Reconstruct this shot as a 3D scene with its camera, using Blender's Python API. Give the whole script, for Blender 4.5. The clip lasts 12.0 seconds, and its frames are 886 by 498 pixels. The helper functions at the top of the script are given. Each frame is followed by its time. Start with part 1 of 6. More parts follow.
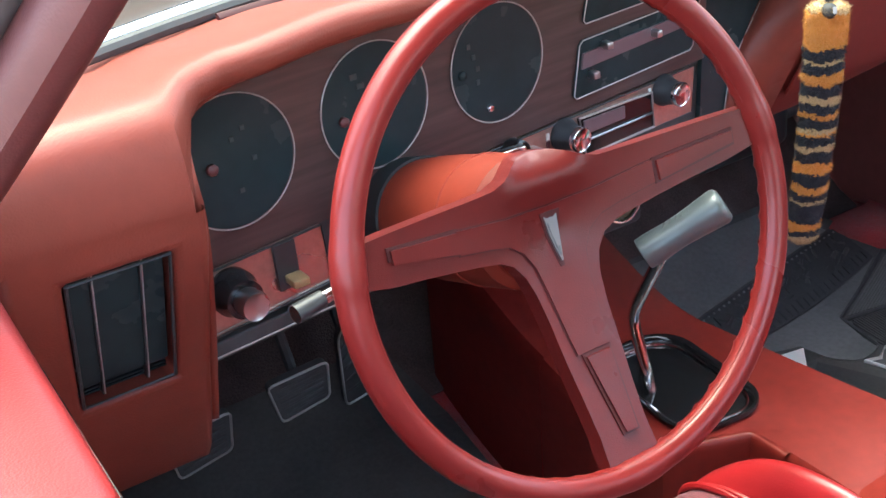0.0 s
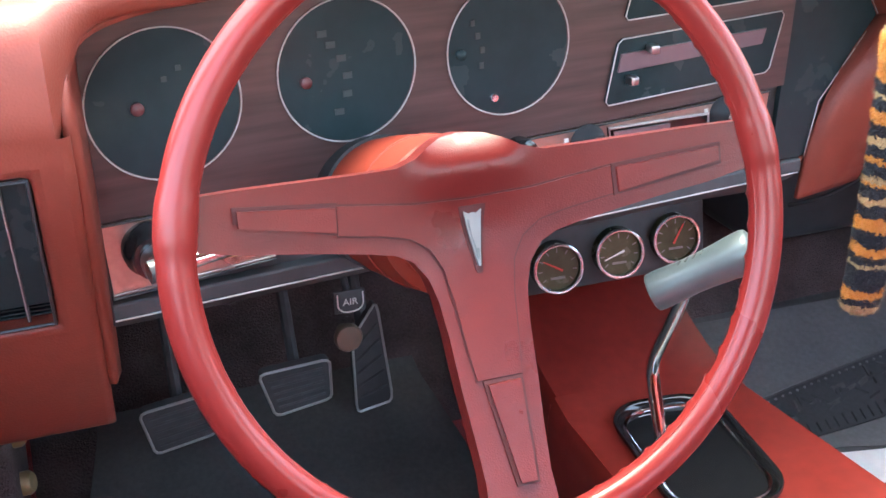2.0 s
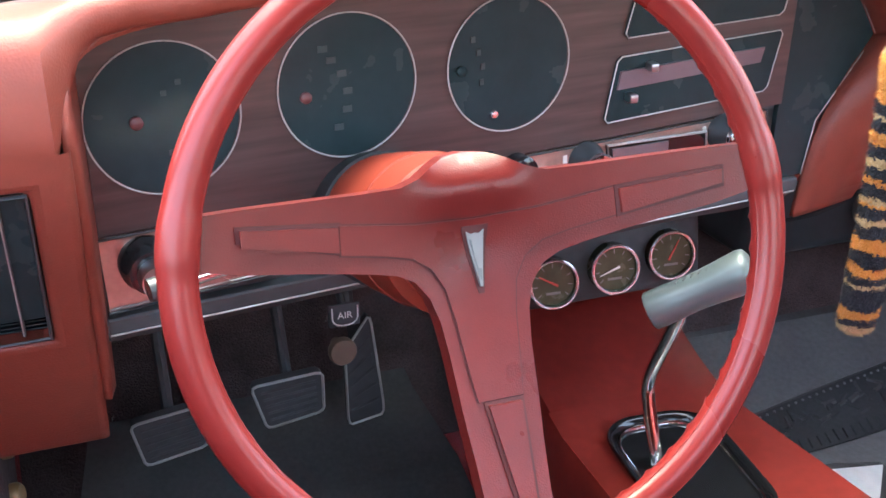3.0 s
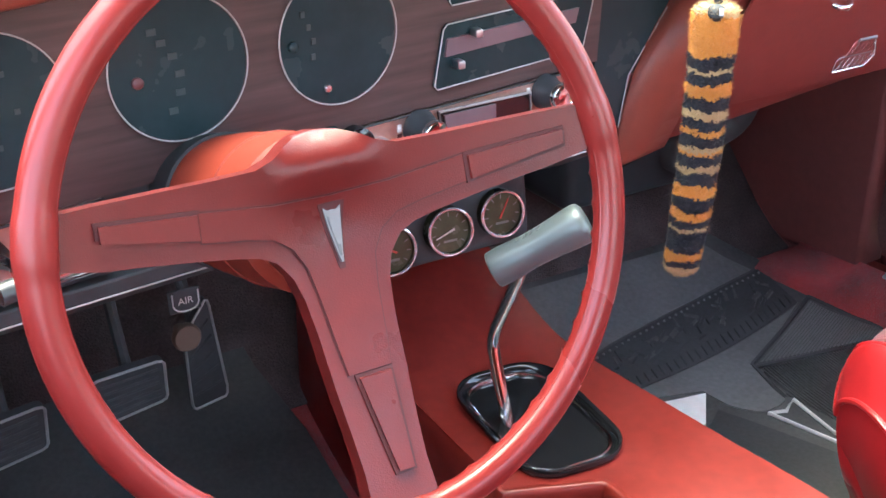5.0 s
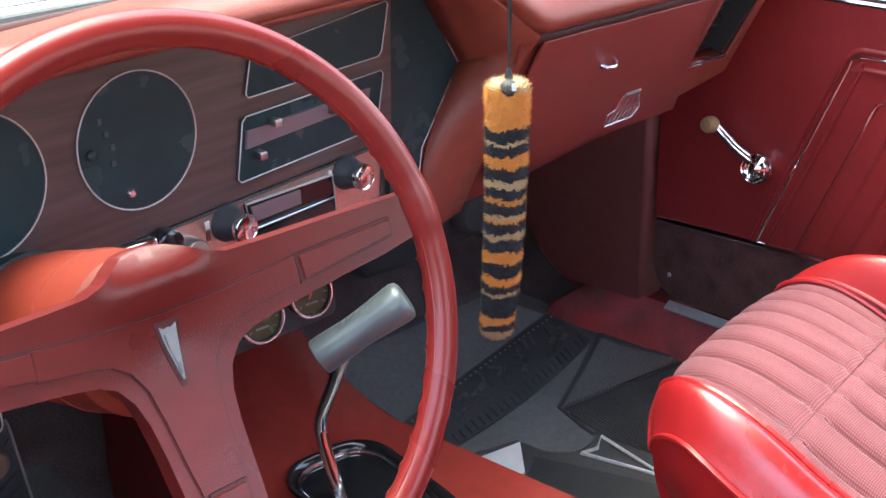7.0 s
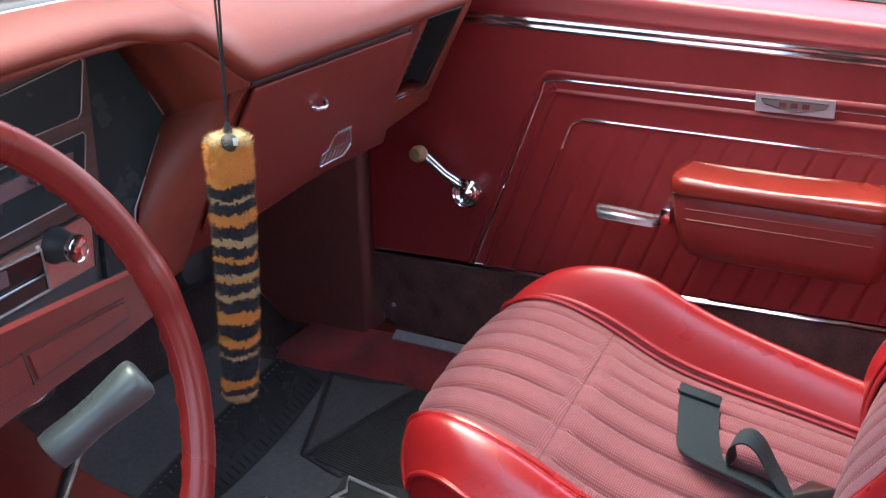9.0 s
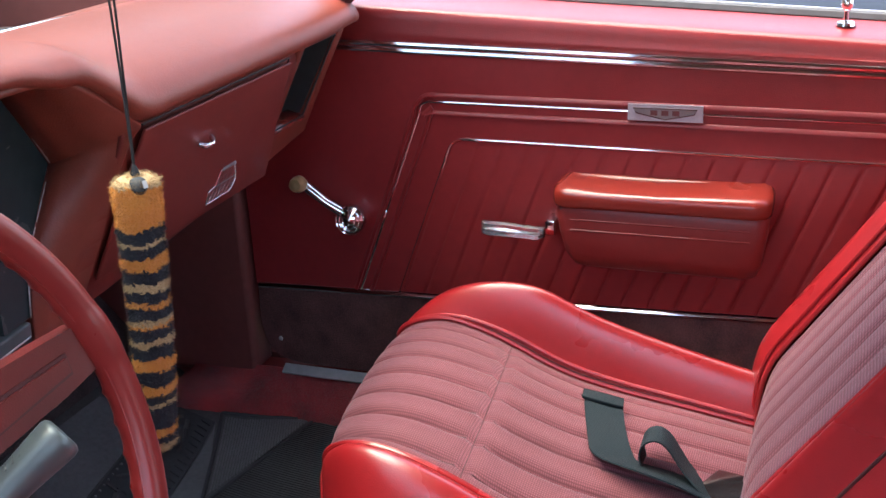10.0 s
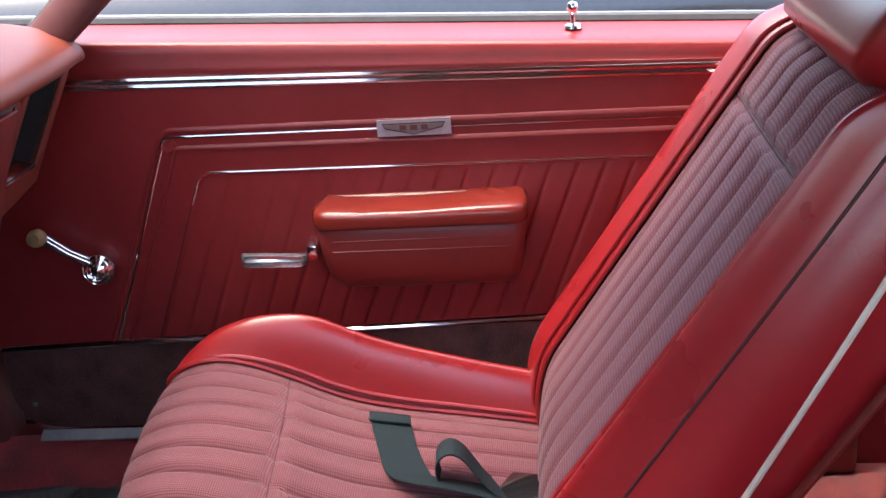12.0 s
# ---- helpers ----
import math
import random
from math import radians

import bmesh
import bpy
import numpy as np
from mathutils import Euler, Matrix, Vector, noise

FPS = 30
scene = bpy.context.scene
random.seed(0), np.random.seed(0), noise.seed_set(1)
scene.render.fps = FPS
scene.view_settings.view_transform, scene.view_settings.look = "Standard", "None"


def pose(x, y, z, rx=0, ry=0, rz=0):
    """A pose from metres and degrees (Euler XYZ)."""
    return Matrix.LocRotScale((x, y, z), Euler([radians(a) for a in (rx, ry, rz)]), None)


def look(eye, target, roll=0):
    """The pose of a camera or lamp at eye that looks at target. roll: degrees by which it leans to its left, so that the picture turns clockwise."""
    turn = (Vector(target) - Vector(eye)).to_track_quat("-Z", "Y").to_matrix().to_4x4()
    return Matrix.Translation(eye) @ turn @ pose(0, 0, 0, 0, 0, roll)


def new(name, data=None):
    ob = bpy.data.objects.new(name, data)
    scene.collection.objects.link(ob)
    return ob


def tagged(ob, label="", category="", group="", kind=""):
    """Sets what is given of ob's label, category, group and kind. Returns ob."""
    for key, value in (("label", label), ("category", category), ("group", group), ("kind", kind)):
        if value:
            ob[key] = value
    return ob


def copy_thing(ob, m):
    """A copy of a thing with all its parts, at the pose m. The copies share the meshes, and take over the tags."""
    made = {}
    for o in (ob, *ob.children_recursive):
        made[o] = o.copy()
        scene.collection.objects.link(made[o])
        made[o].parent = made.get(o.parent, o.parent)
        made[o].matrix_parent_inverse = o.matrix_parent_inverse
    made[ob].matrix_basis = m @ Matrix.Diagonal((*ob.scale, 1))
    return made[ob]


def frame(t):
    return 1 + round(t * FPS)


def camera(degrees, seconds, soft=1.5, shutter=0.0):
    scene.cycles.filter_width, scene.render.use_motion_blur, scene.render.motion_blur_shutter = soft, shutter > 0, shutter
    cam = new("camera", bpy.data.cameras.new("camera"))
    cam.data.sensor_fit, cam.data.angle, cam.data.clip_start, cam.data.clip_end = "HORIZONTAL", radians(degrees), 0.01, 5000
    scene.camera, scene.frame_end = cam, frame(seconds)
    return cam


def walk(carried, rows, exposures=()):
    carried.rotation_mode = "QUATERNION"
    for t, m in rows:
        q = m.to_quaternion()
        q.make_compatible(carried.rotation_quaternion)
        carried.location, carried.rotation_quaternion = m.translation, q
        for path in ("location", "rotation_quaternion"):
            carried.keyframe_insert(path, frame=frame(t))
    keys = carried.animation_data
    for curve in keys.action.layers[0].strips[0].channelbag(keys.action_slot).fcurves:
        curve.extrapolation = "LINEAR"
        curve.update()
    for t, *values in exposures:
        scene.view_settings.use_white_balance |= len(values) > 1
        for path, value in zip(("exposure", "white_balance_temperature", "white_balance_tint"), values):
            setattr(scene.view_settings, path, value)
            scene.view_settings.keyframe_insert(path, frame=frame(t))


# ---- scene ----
cam = camera(43.29, 12.0)
PATH = [
    (0, (-0.8206, -0.6112, 1.0597), (-0.3682, 0.1627, 0.6166), -6.09),
    (0.5, (-0.7364, -0.6378, 1.0159), (-0.3635, 0.1915, 0.5997), -5.39),
    (1, (-0.6709, -0.6371, 0.9616), (-0.3953, 0.2275, 0.5414), -4.97),
    (1.5, (-0.6081, -0.6219, 0.9549), (-0.3173, 0.2394, 0.5382), -2.83),
    (2, (-0.6022, -0.6097, 0.9688), (-0.3009, 0.2531, 0.5627), -1.38),
    (2.5, (-0.6080, -0.6089, 0.9740), (-0.3059, 0.2547, 0.5702), -1.31),
    (2.7, (-0.6089, -0.6054, 0.9747), (-0.3049, 0.2580, 0.5720), -1.08),
    (4.3, (-0.6124, -0.5837, 0.9786), (-0.2122, 0.2320, 0.5609), 1.63),
    (4.5, (-0.6198, -0.5820, 0.9779), (-0.2015, 0.2209, 0.5531), 0.74),
    (5, (-0.6418, -0.5926, 0.9851), (-0.1784, 0.1814, 0.5535), -0.57),
    (5.5, (-0.6488, -0.5911, 0.9927), (-0.1415, 0.1543, 0.5603), -0.87),
    (6, (-0.6681, -0.5788, 1.0012), (-0.1223, 0.1373, 0.5661), -1.11),
    (6.5, (-0.6774, -0.5632, 1.0084), (-0.0992, 0.1266, 0.5725), -0.78),
    (7, (-0.6716, -0.5605, 1.0128), (-0.0337, 0.1020, 0.6202), -1.46),
    (7.2, (-0.6732, -0.5576, 1.0142), (-0.0135, 0.0904, 0.6338), -1.31),
    (9, (-0.6636, -0.5142, 1.0230), (0.1425, -0.0582, 0.6456), -1.54),
    (9.5, (-0.6790, -0.4768, 1.0221), (0.1662, -0.0944, 0.6487), -2.05),
    (10, (-0.6937, -0.4575, 1.0275), (0.1777, -0.1269, 0.6649), -2.89),
    (10.5, (-0.7028, -0.4468, 1.0281), (0.1810, -0.1469, 0.6690), -2.61),
    (11, (-0.6849, -0.4524, 1.0264), (0.2114, -0.1882, 0.6702), -2.65),
    (11.5, (-0.6738, -0.4637, 1.0239), (0.2270, -0.2147, 0.6681), -3.33),
    (12, (-0.6760, -0.4163, 1.0352), (0.2491, -0.3141, 0.6695), -4.56),
]
walk(cam, [(t, look(e, g, r)) for t, e, g, r in PATH], exposures=[(0, 3.35, 6900, 2), (1, 3.62, 6900, 2), (1.5, 3.98, 6900, 2), (2, 4.15, 6900, 2), (2.7, 3.98, 6900, 2), (5.0, 4.0, 6900, 2), (5.5, 3.9, 6900, 2), (6.5, 3.65, 6900, 2), (7.2, 3.4, 6800, 4), (9, 2.85, 6700, 5), (10, 2.72, 6700, 7), (11, 2.64, 6700, 7), (12, 2.56, 6700, 7)])

# ---------- world, sun ----------
world = bpy.data.worlds.new("sky")
scene.world = world
world.use_nodes = True
wn, wl = world.node_tree.nodes, world.node_tree.links
sky = wn.new("ShaderNodeTexSky")
sky.sky_type, sky.sun_disc = "NISHITA", False
SUN_EL, SUN_AZ = 74.0, 4.0          # degrees; azimuth from ahead (+y) to the passenger side (+x)
sky.sun_elevation, sky.sun_rotation = radians(SUN_EL), radians(SUN_AZ)
sky.air_density, sky.dust_density = 1.0, 4.0
wn["Background"].inputs["Strength"].default_value = 0.20
wl.new(sky.outputs["Color"], wn["Background"].inputs["Color"])
sun_data = bpy.data.lights.new("sun", "SUN")
sun_data.energy, sun_data.angle, sun_data.color = 0.40, radians(50), (1.0, 0.94, 0.88)
sun = new("sun", sun_data)
sd = Vector((math.sin(radians(SUN_AZ)) * math.cos(radians(SUN_EL)), math.cos(radians(SUN_AZ)) * math.cos(radians(SUN_EL)), math.sin(radians(SUN_EL))))
sun.matrix_world = look(sd * 20, (0, 0, 0))


# ---------- materials ----------
def mat(name, base, rough=0.5, metal=0.0, var=0.12, big=7.0, small=70.0, bump=None, coat=0.0, spec=0.5, wave=None, dark=None, sheen=0.0, rvar=0.1, voro=False):
    """A surface with stains at two scales, grain as relief and uneven gloss. bump: (scale, strength, distance)."""
    m = bpy.data.materials.new(name)
    m.use_nodes = True
    n, l = m.node_tree.nodes, m.node_tree.links
    b = n["Principled BSDF"]
    tc = n.new("ShaderNodeTexCoord")
    n1, n2 = n.new("ShaderNodeTexNoise"), n.new("ShaderNodeTexNoise")
    n1.inputs["Scale"].default_value, n1.inputs["Detail"].default_value = big, 4
    n2.inputs["Scale"].default_value, n2.inputs["Detail"].default_value = small, 3
    l.new(tc.outputs["Object"], n1.inputs["Vector"])
    l.new(tc.outputs["Object"], n2.inputs["Vector"])
    add = n.new("ShaderNodeMath")
    add.operation = "MULTIPLY_ADD"
    add.inputs[1].default_value = 0.6
    l.new(n1.outputs["Fac"], add.inputs[0])
    half = n.new("ShaderNodeMath")
    half.operation = "MULTIPLY"
    half.inputs[1].default_value = 0.4
    l.new(n2.outputs["Fac"], half.inputs[0])
    l.new(half.outputs[0], add.inputs[2])
    ramp = n.new("ShaderNodeValToRGB")
    lo = dark if dark else tuple(c * (1 - 1.6 * var) for c in base)
    hi = tuple(min(1, c * (1 + 1.2 * var)) for c in base)
    ramp.color_ramp.elements[0].position, ramp.color_ramp.elements[1].position = 0.3, 0.7
    ramp.color_ramp.elements[0].color, ramp.color_ramp.elements[1].color = (*lo, 1), (*hi, 1)
    l.new(add.outputs[0], ramp.inputs["Fac"])
    l.new(ramp.outputs["Color"], b.inputs["Base Color"])
    mr = n.new("ShaderNodeMapRange")
    mr.inputs["To Min"].default_value, mr.inputs["To Max"].default_value = max(0.02, rough - rvar), min(1, rough + rvar)
    l.new(n1.outputs["Fac"], mr.inputs["Value"])
    l.new(mr.outputs["Result"], b.inputs["Roughness"])
    b.inputs["Metallic"].default_value = metal
    b.inputs["Specular IOR Level"].default_value = spec
    b.inputs["Coat Weight"].default_value = coat
    b.inputs["Coat Roughness"].default_value = 0.28 if voro else 0.15
    b.inputs["Sheen Weight"].default_value = sheen
    height = None
    if bump:
        if voro:
            t = n.new("ShaderNodeTexVoronoi")
            t.feature = "SMOOTH_F1"
            height = t.outputs["Distance"]
        else:
            t = n.new("ShaderNodeTexNoise")
            t.inputs["Detail"].default_value = 3
            height = t.outputs["Fac"]
        t.inputs["Scale"].default_value = bump[0]
        l.new(tc.outputs["Object"], t.inputs["Vector"])
        bp = n.new("ShaderNodeBump")
        bp.inputs["Strength"].default_value, bp.inputs["Distance"].default_value = bump[1], bump[2]
        l.new(height, bp.inputs["Height"])
        l.new(bp.outputs["Normal"], b.inputs["Normal"])
    if wave:                                   # (axis, scale, strength, distance)
        w = n.new("ShaderNodeTexWave")
        w.bands_direction = wave[0]
        w.inputs["Scale"].default_value, w.inputs["Distortion"].default_value = wave[1], 0.4
        l.new(tc.outputs["Object"], w.inputs["Vector"])
        wb = n.new("ShaderNodeBump")
        wb.inputs["Strength"].default_value, wb.inputs["Distance"].default_value = wave[2], wave[3]
        l.new(w.outputs["Fac"], wb.inputs["Height"])
        if bump:
            l.new(bp.outputs["Normal"], wb.inputs["Normal"])
        l.new(wb.outputs["Normal"], b.inputs["Normal"])
        if len(wave) > 4:
            mx = n.new("ShaderNodeMix")
            mx.data_type = "RGBA"
            mx.inputs["B"].default_value = (*wave[4], 1)
            l.new(ramp.outputs["Color"], mx.inputs["A"])
            sc = n.new("ShaderNodeMath")
            sc.operation = "MULTIPLY"
            sc.inputs[1].default_value = 0.6
            l.new(w.outputs["Fac"], sc.inputs[0])
            l.new(sc.outputs[0], mx.inputs["Factor"])
            l.new(mx.outputs["Result"], b.inputs["Base Color"])
    return m


M_DASH = mat("dash_vinyl", (0.206, 0.041, 0.026), 0.45, var=0.08, bump=(640, 0.22, 0.0009), voro=True, big=5, spec=0.40)
M_PLASTIC = mat("red_plastic", (0.180, 0.018, 0.0130), 0.36, var=0.16, big=11, bump=(900, 0.10, 0.0006), spec=0.4, rvar=0.16)
M_COLUMN = mat("column_paint", (0.165, 0.020, 0.010), 0.50, var=0.10, spec=0.3)
M_WHEEL = mat("wheel_plastic", (0.172, 0.016, 0.014), 0.29, var=0.06, big=12, bump=(700, 0.06, 0.0005), spec=0.40)
M_PAD = mat("horn_pad_vinyl", (0.108, 0.0110, 0.0095), 0.30, var=0.12, big=14, bump=(1100, 0.16, 0.0008), voro=True, spec=0.40)
M_DOOR = mat("door_vinyl", (0.235, 0.021, 0.022), 0.36, var=0.08, bump=(800, 0.22, 0.0008), voro=True, spec=0.42)
M_ARM = mat("armrest_plastic", (0.205, 0.020, 0.013), 0.24, var=0.06, bump=(500, 0.05, 0.0006), spec=0.6)
M_SEAT = mat("seat_vinyl", (0.31, 0.0125, 0.016), 0.29, var=0.08, bump=(620, 0.12, 0.0007), voro=True, spec=0.68, coat=0.22)


def cloth(name, base, thread):
    """Ribbed seat cloth: a fine net of pale and dark threads."""
    m = mat(name, base, 0.8, var=0.10, small=300, sheen=0.15)
    n, l = m.node_tree.nodes, m.node_tree.links
    tc = n.new("ShaderNodeTexCoord")
    net = n.new("ShaderNodeMath")
    net.operation = "MULTIPLY"
    for k, (axis, scale) in enumerate((("X", 118), ("Y", 128))):
        w = n.new("ShaderNodeTexWave")
        w.bands_direction = axis
        w.inputs["Scale"].default_value, w.inputs["Distortion"].default_value = scale, 0.5
        l.new(tc.outputs["Object"], w.inputs["Vector"])
        l.new(w.outputs["Fac"], net.inputs[k])
    mx = n.new("ShaderNodeMix")
    mx.data_type = "RGBA"
    mx.inputs["A"].default_value = (*thread, 1)
    l.new(n["Color Ramp"].outputs["Color"], mx.inputs["B"])
    lift = n.new("ShaderNodeMapRange")
    lift.inputs["From Max"].default_value = 0.5
    l.new(net.outputs[0], lift.inputs["Value"])
    l.new(lift.outputs["Result"], mx.inputs["Factor"])
    l.new(mx.outputs["Result"], n["Principled BSDF"].inputs["Base Color"])
    bp = n.new("ShaderNodeBump")
    bp.inputs["Strength"].default_value, bp.inputs["Distance"].default_value = 0.5, 0.0006
    l.new(net.outputs[0], bp.inputs["Height"])
    l.new(bp.outputs["Normal"], n["Principled BSDF"].inputs["Normal"])
    return m


M_CLOTH = cloth("seat_cloth", (0.238, 0.064, 0.078), (0.108, 0.022, 0.029))
M_CLOTH_BACK = cloth("seat_back_cloth", (0.230, 0.066, 0.080), (0.100, 0.022, 0.029))
# dark thread colour, also painted as shade in pleat valleys and piping gaps
M_STITCH_SHADE = mat("stitching_and_gap_shade", (0.070, 0.011, 0.015), 0.6)
M_WOOD = mat("woodgrain_vinyl", (0.080, 0.046, 0.043), 0.38, var=0.18, big=3, small=25, wave=None, bump=(300, 0.05, 0.0004))
M_ROSE = mat("engine_turned_plate", (0.52, 0.34, 0.29), 0.30, metal=0.8, var=0.12, small=200, bump=(170, 0.5, 0.0012), voro=True)
M_BLACK = mat("black_plastic", (0.040, 0.043, 0.046), 0.35, var=0.15)
M_MATTE = mat("black_matte", (0.065, 0.066, 0.068), 0.7, var=0.2)
M_GLOSS = mat("black_gloss", (0.012, 0.012, 0.013), 0.10, var=0.1, rvar=0.05)
M_FACE = mat("dial_face", (0.022, 0.037, 0.040), 0.26, var=0.12, big=20, rvar=0.06, spec=0.20)
M_CHROME = mat("chrome", (0.80, 0.80, 0.82), 0.10, metal=1.0, var=0.03, rvar=0.05)
M_STEEL = mat("brushed_metal", (0.48, 0.48, 0.49), 0.28, metal=1.0, var=0.06, bump=(800, 0.1, 0.0004))
M_SILVER = mat("silver_paint", (0.105, 0.125, 0.128), 0.32, metal=0.25, var=0.05)
M_LINE = mat("silver_line", (0.46, 0.42, 0.40), 0.4, metal=0.3, var=0.05)
M_WHITE = mat("white_marking", (0.80, 0.78, 0.74), 0.6, var=0.08)
M_RED = mat("needle_red", (0.60, 0.06, 0.04), 0.5, var=0.05)
M_DIAL = mat("dial_green_black", (0.070, 0.075, 0.040), 0.25, var=0.25, big=60)
M_BROWN = mat("brown_knob", (0.13, 0.085, 0.06), 0.5, var=0.15)
M_CARPET = mat("red_carpet", (0.44, 0.020, 0.022), 0.95, var=0.45, big=20, small=420, bump=(700, 1.0, 0.005), sheen=0.3)
M_KICK = mat("dark_red_carpet", (0.125, 0.050, 0.046), 0.95, var=0.4, big=25, small=400, bump=(600, 1.0, 0.003))
M_KPANEL = mat("kick_panel_plastic", (0.20, 0.058, 0.052), 0.5, var=0.1, bump=(500, 0.15, 0.0006))
M_RUBBER = mat("mat_rubber", (0.072, 0.071, 0.068), 0.5, var=0.25, big=9, small=160, bump=(300, 0.2, 0.0006))
M_RUBBER2 = mat("mat_rubber_grey", (0.185, 0.182, 0.172), 0.5, var=0.22, big=6, small=120, bump=(300, 0.2, 0.0006))
M_FIELD = mat("mat_rubber_smooth", (0.145, 0.144, 0.140), 0.58, var=0.18, big=6, small=140, bump=(300, 0.15, 0.0005), spec=0.25)
M_SCUFF = mat("sill_plate", (0.52, 0.53, 0.55), 0.35, metal=0.5, var=0.15)
M_BELT = mat("belt_webbing", (0.010, 0.020, 0.024), 0.75, var=0.15, small=300, wave=("X", 120, 0.4, 0.0005), spec=0.3)
M_CORD = mat("black_cord", (0.012, 0.012, 0.013), 0.6)
M_BRASS = mat("aged_knob", (0.42, 0.28, 0.14), 0.35, metal=0.3, var=0.2, big=60)
M_HEAD = mat("headliner", (0.19, 0.125, 0.085), 0.9, var=0.08)
M_PAINT = mat("car_paint", (0.20, 0.035, 0.03), 0.2, var=0.05, coat=0.5)
M_GREY = mat("dark_paint", (0.030, 0.033, 0.040), 0.15, var=0.1, coat=0.6)
M_GROUND = mat("ground", (0.26, 0.22, 0.19), 0.9, var=0.3, big=2, small=30, bump=(60, 0.4, 0.01))
M_HOOD = mat("bonnet_paint", (0.060, 0.042, 0.036), 0.35, var=0.08, coat=0.3)
M_DIMMARK = mat("dim_marking", (0.030, 0.041, 0.043), 0.6, var=0.05)
M_SMOKE = mat("smoky_strip", (0.16, 0.10, 0.11), 0.3, var=0.1)
# dark red for groove and slot shade, also welt, badge base and shield edge
M_GROOVE = mat("groove_shade_and_dark_red", (0.055, 0.007, 0.007), 0.6, var=0.05)
M_EMBLEM = mat("emblem_silver", (0.20, 0.19, 0.19), 0.45, metal=0.5, var=0.10)
M_WALL = mat("beige_render", (0.17, 0.135, 0.105), 0.9, var=0.12, big=0.6, small=8, bump=(40, 0.3, 0.01))
M_LAMP = mat("lamp_lens", (0.12, 0.035, 0.035), 0.4, var=0.05)
# a touch darker than the dash vinyl: the glove box face's shade in colour
M_GLOVE = mat("shaded_dash_red", (0.195, 0.032, 0.026), 0.46, var=0.08, bump=(520, 0.16, 0.0008), voro=True, spec=0.34)
# dark grey-brown that carries the footwell's shade: toe board and driver's side
M_TOE = mat("shaded_footwell_carpet", (0.11, 0.078, 0.075), 0.95, var=0.35, big=18, small=300, bump=(420, 1.0, 0.004))
M_BAND = mat("mat_rubber_black", (0.040, 0.041, 0.042), 0.55, var=0.25, big=9, small=160, bump=(300, 0.3, 0.0006))
# red darkened to carry the shade that lies on the windscreen posts
M_POST = mat("shaded_post_vinyl", (0.105, 0.036, 0.036), 0.42, var=0.10, bump=(640, 0.2, 0.0006), voro=True, spec=0.4)
M_BADGE = mat("badge_plate", (0.42, 0.36, 0.39), 0.38, metal=0.25, var=0.10, small=200)
M_LATCH = mat("pale_satin_chrome", (0.86, 0.86, 0.88), 0.24, metal=0.85, var=0.04, rvar=0.06)
M_TRIM = mat("bright_trim", (0.47, 0.46, 0.44), 0.34, metal=0.35, var=0.06)
M_BRIGHT = mat("dulled_brightwork", (0.27, 0.245, 0.24), 0.32, metal=0.6, var=0.08)
M_ARM_BODY = mat("armrest_body_plastic", (0.190, 0.019, 0.017), 0.40, var=0.07, bump=(500, 0.06, 0.0006), spec=0.45)
M_CHAMPAGNE = mat("champagne_trim", (0.78, 0.77, 0.60), 0.36, metal=0.35, var=0.08)
M_GREYMARK = mat("engraved_grey", (0.10, 0.11, 0.11), 0.6)
M_GLASS = bpy.data.materials.new("glass")
M_GLASS.use_nodes = True
g_b = M_GLASS.node_tree.nodes["Principled BSDF"]
g_b.inputs["Base Color"].default_value, g_b.inputs["Roughness"].default_value = (1, 1, 1, 1), 0.02
g_b.inputs["Transmission Weight"].default_value, g_b.inputs["IOR"].default_value = 1.0, 1.02

# tinted windscreen glass: lets most light through, with a faint mirror
M_TINT = bpy.data.materials.new("tinted_glass")
M_TINT.use_nodes = True
t_n, t_l = M_TINT.node_tree.nodes, M_TINT.node_tree.links
t_n.remove(t_n["Principled BSDF"])
t_clear, t_gloss, t_mix = t_n.new("ShaderNodeBsdfTransparent"), t_n.new("ShaderNodeBsdfGlossy"), t_n.new("ShaderNodeMixShader")
t_clear.inputs["Color"].default_value, t_gloss.inputs["Roughness"].default_value = (0.60, 0.66, 0.62, 1), 0.02
t_mix.inputs["Fac"].default_value = 0.05
t_l.new(t_clear.outputs[0], t_mix.inputs[1])
t_l.new(t_gloss.outputs[0], t_mix.inputs[2])
t_l.new(t_mix.outputs[0], t_n["Material Output"].inputs["Surface"])


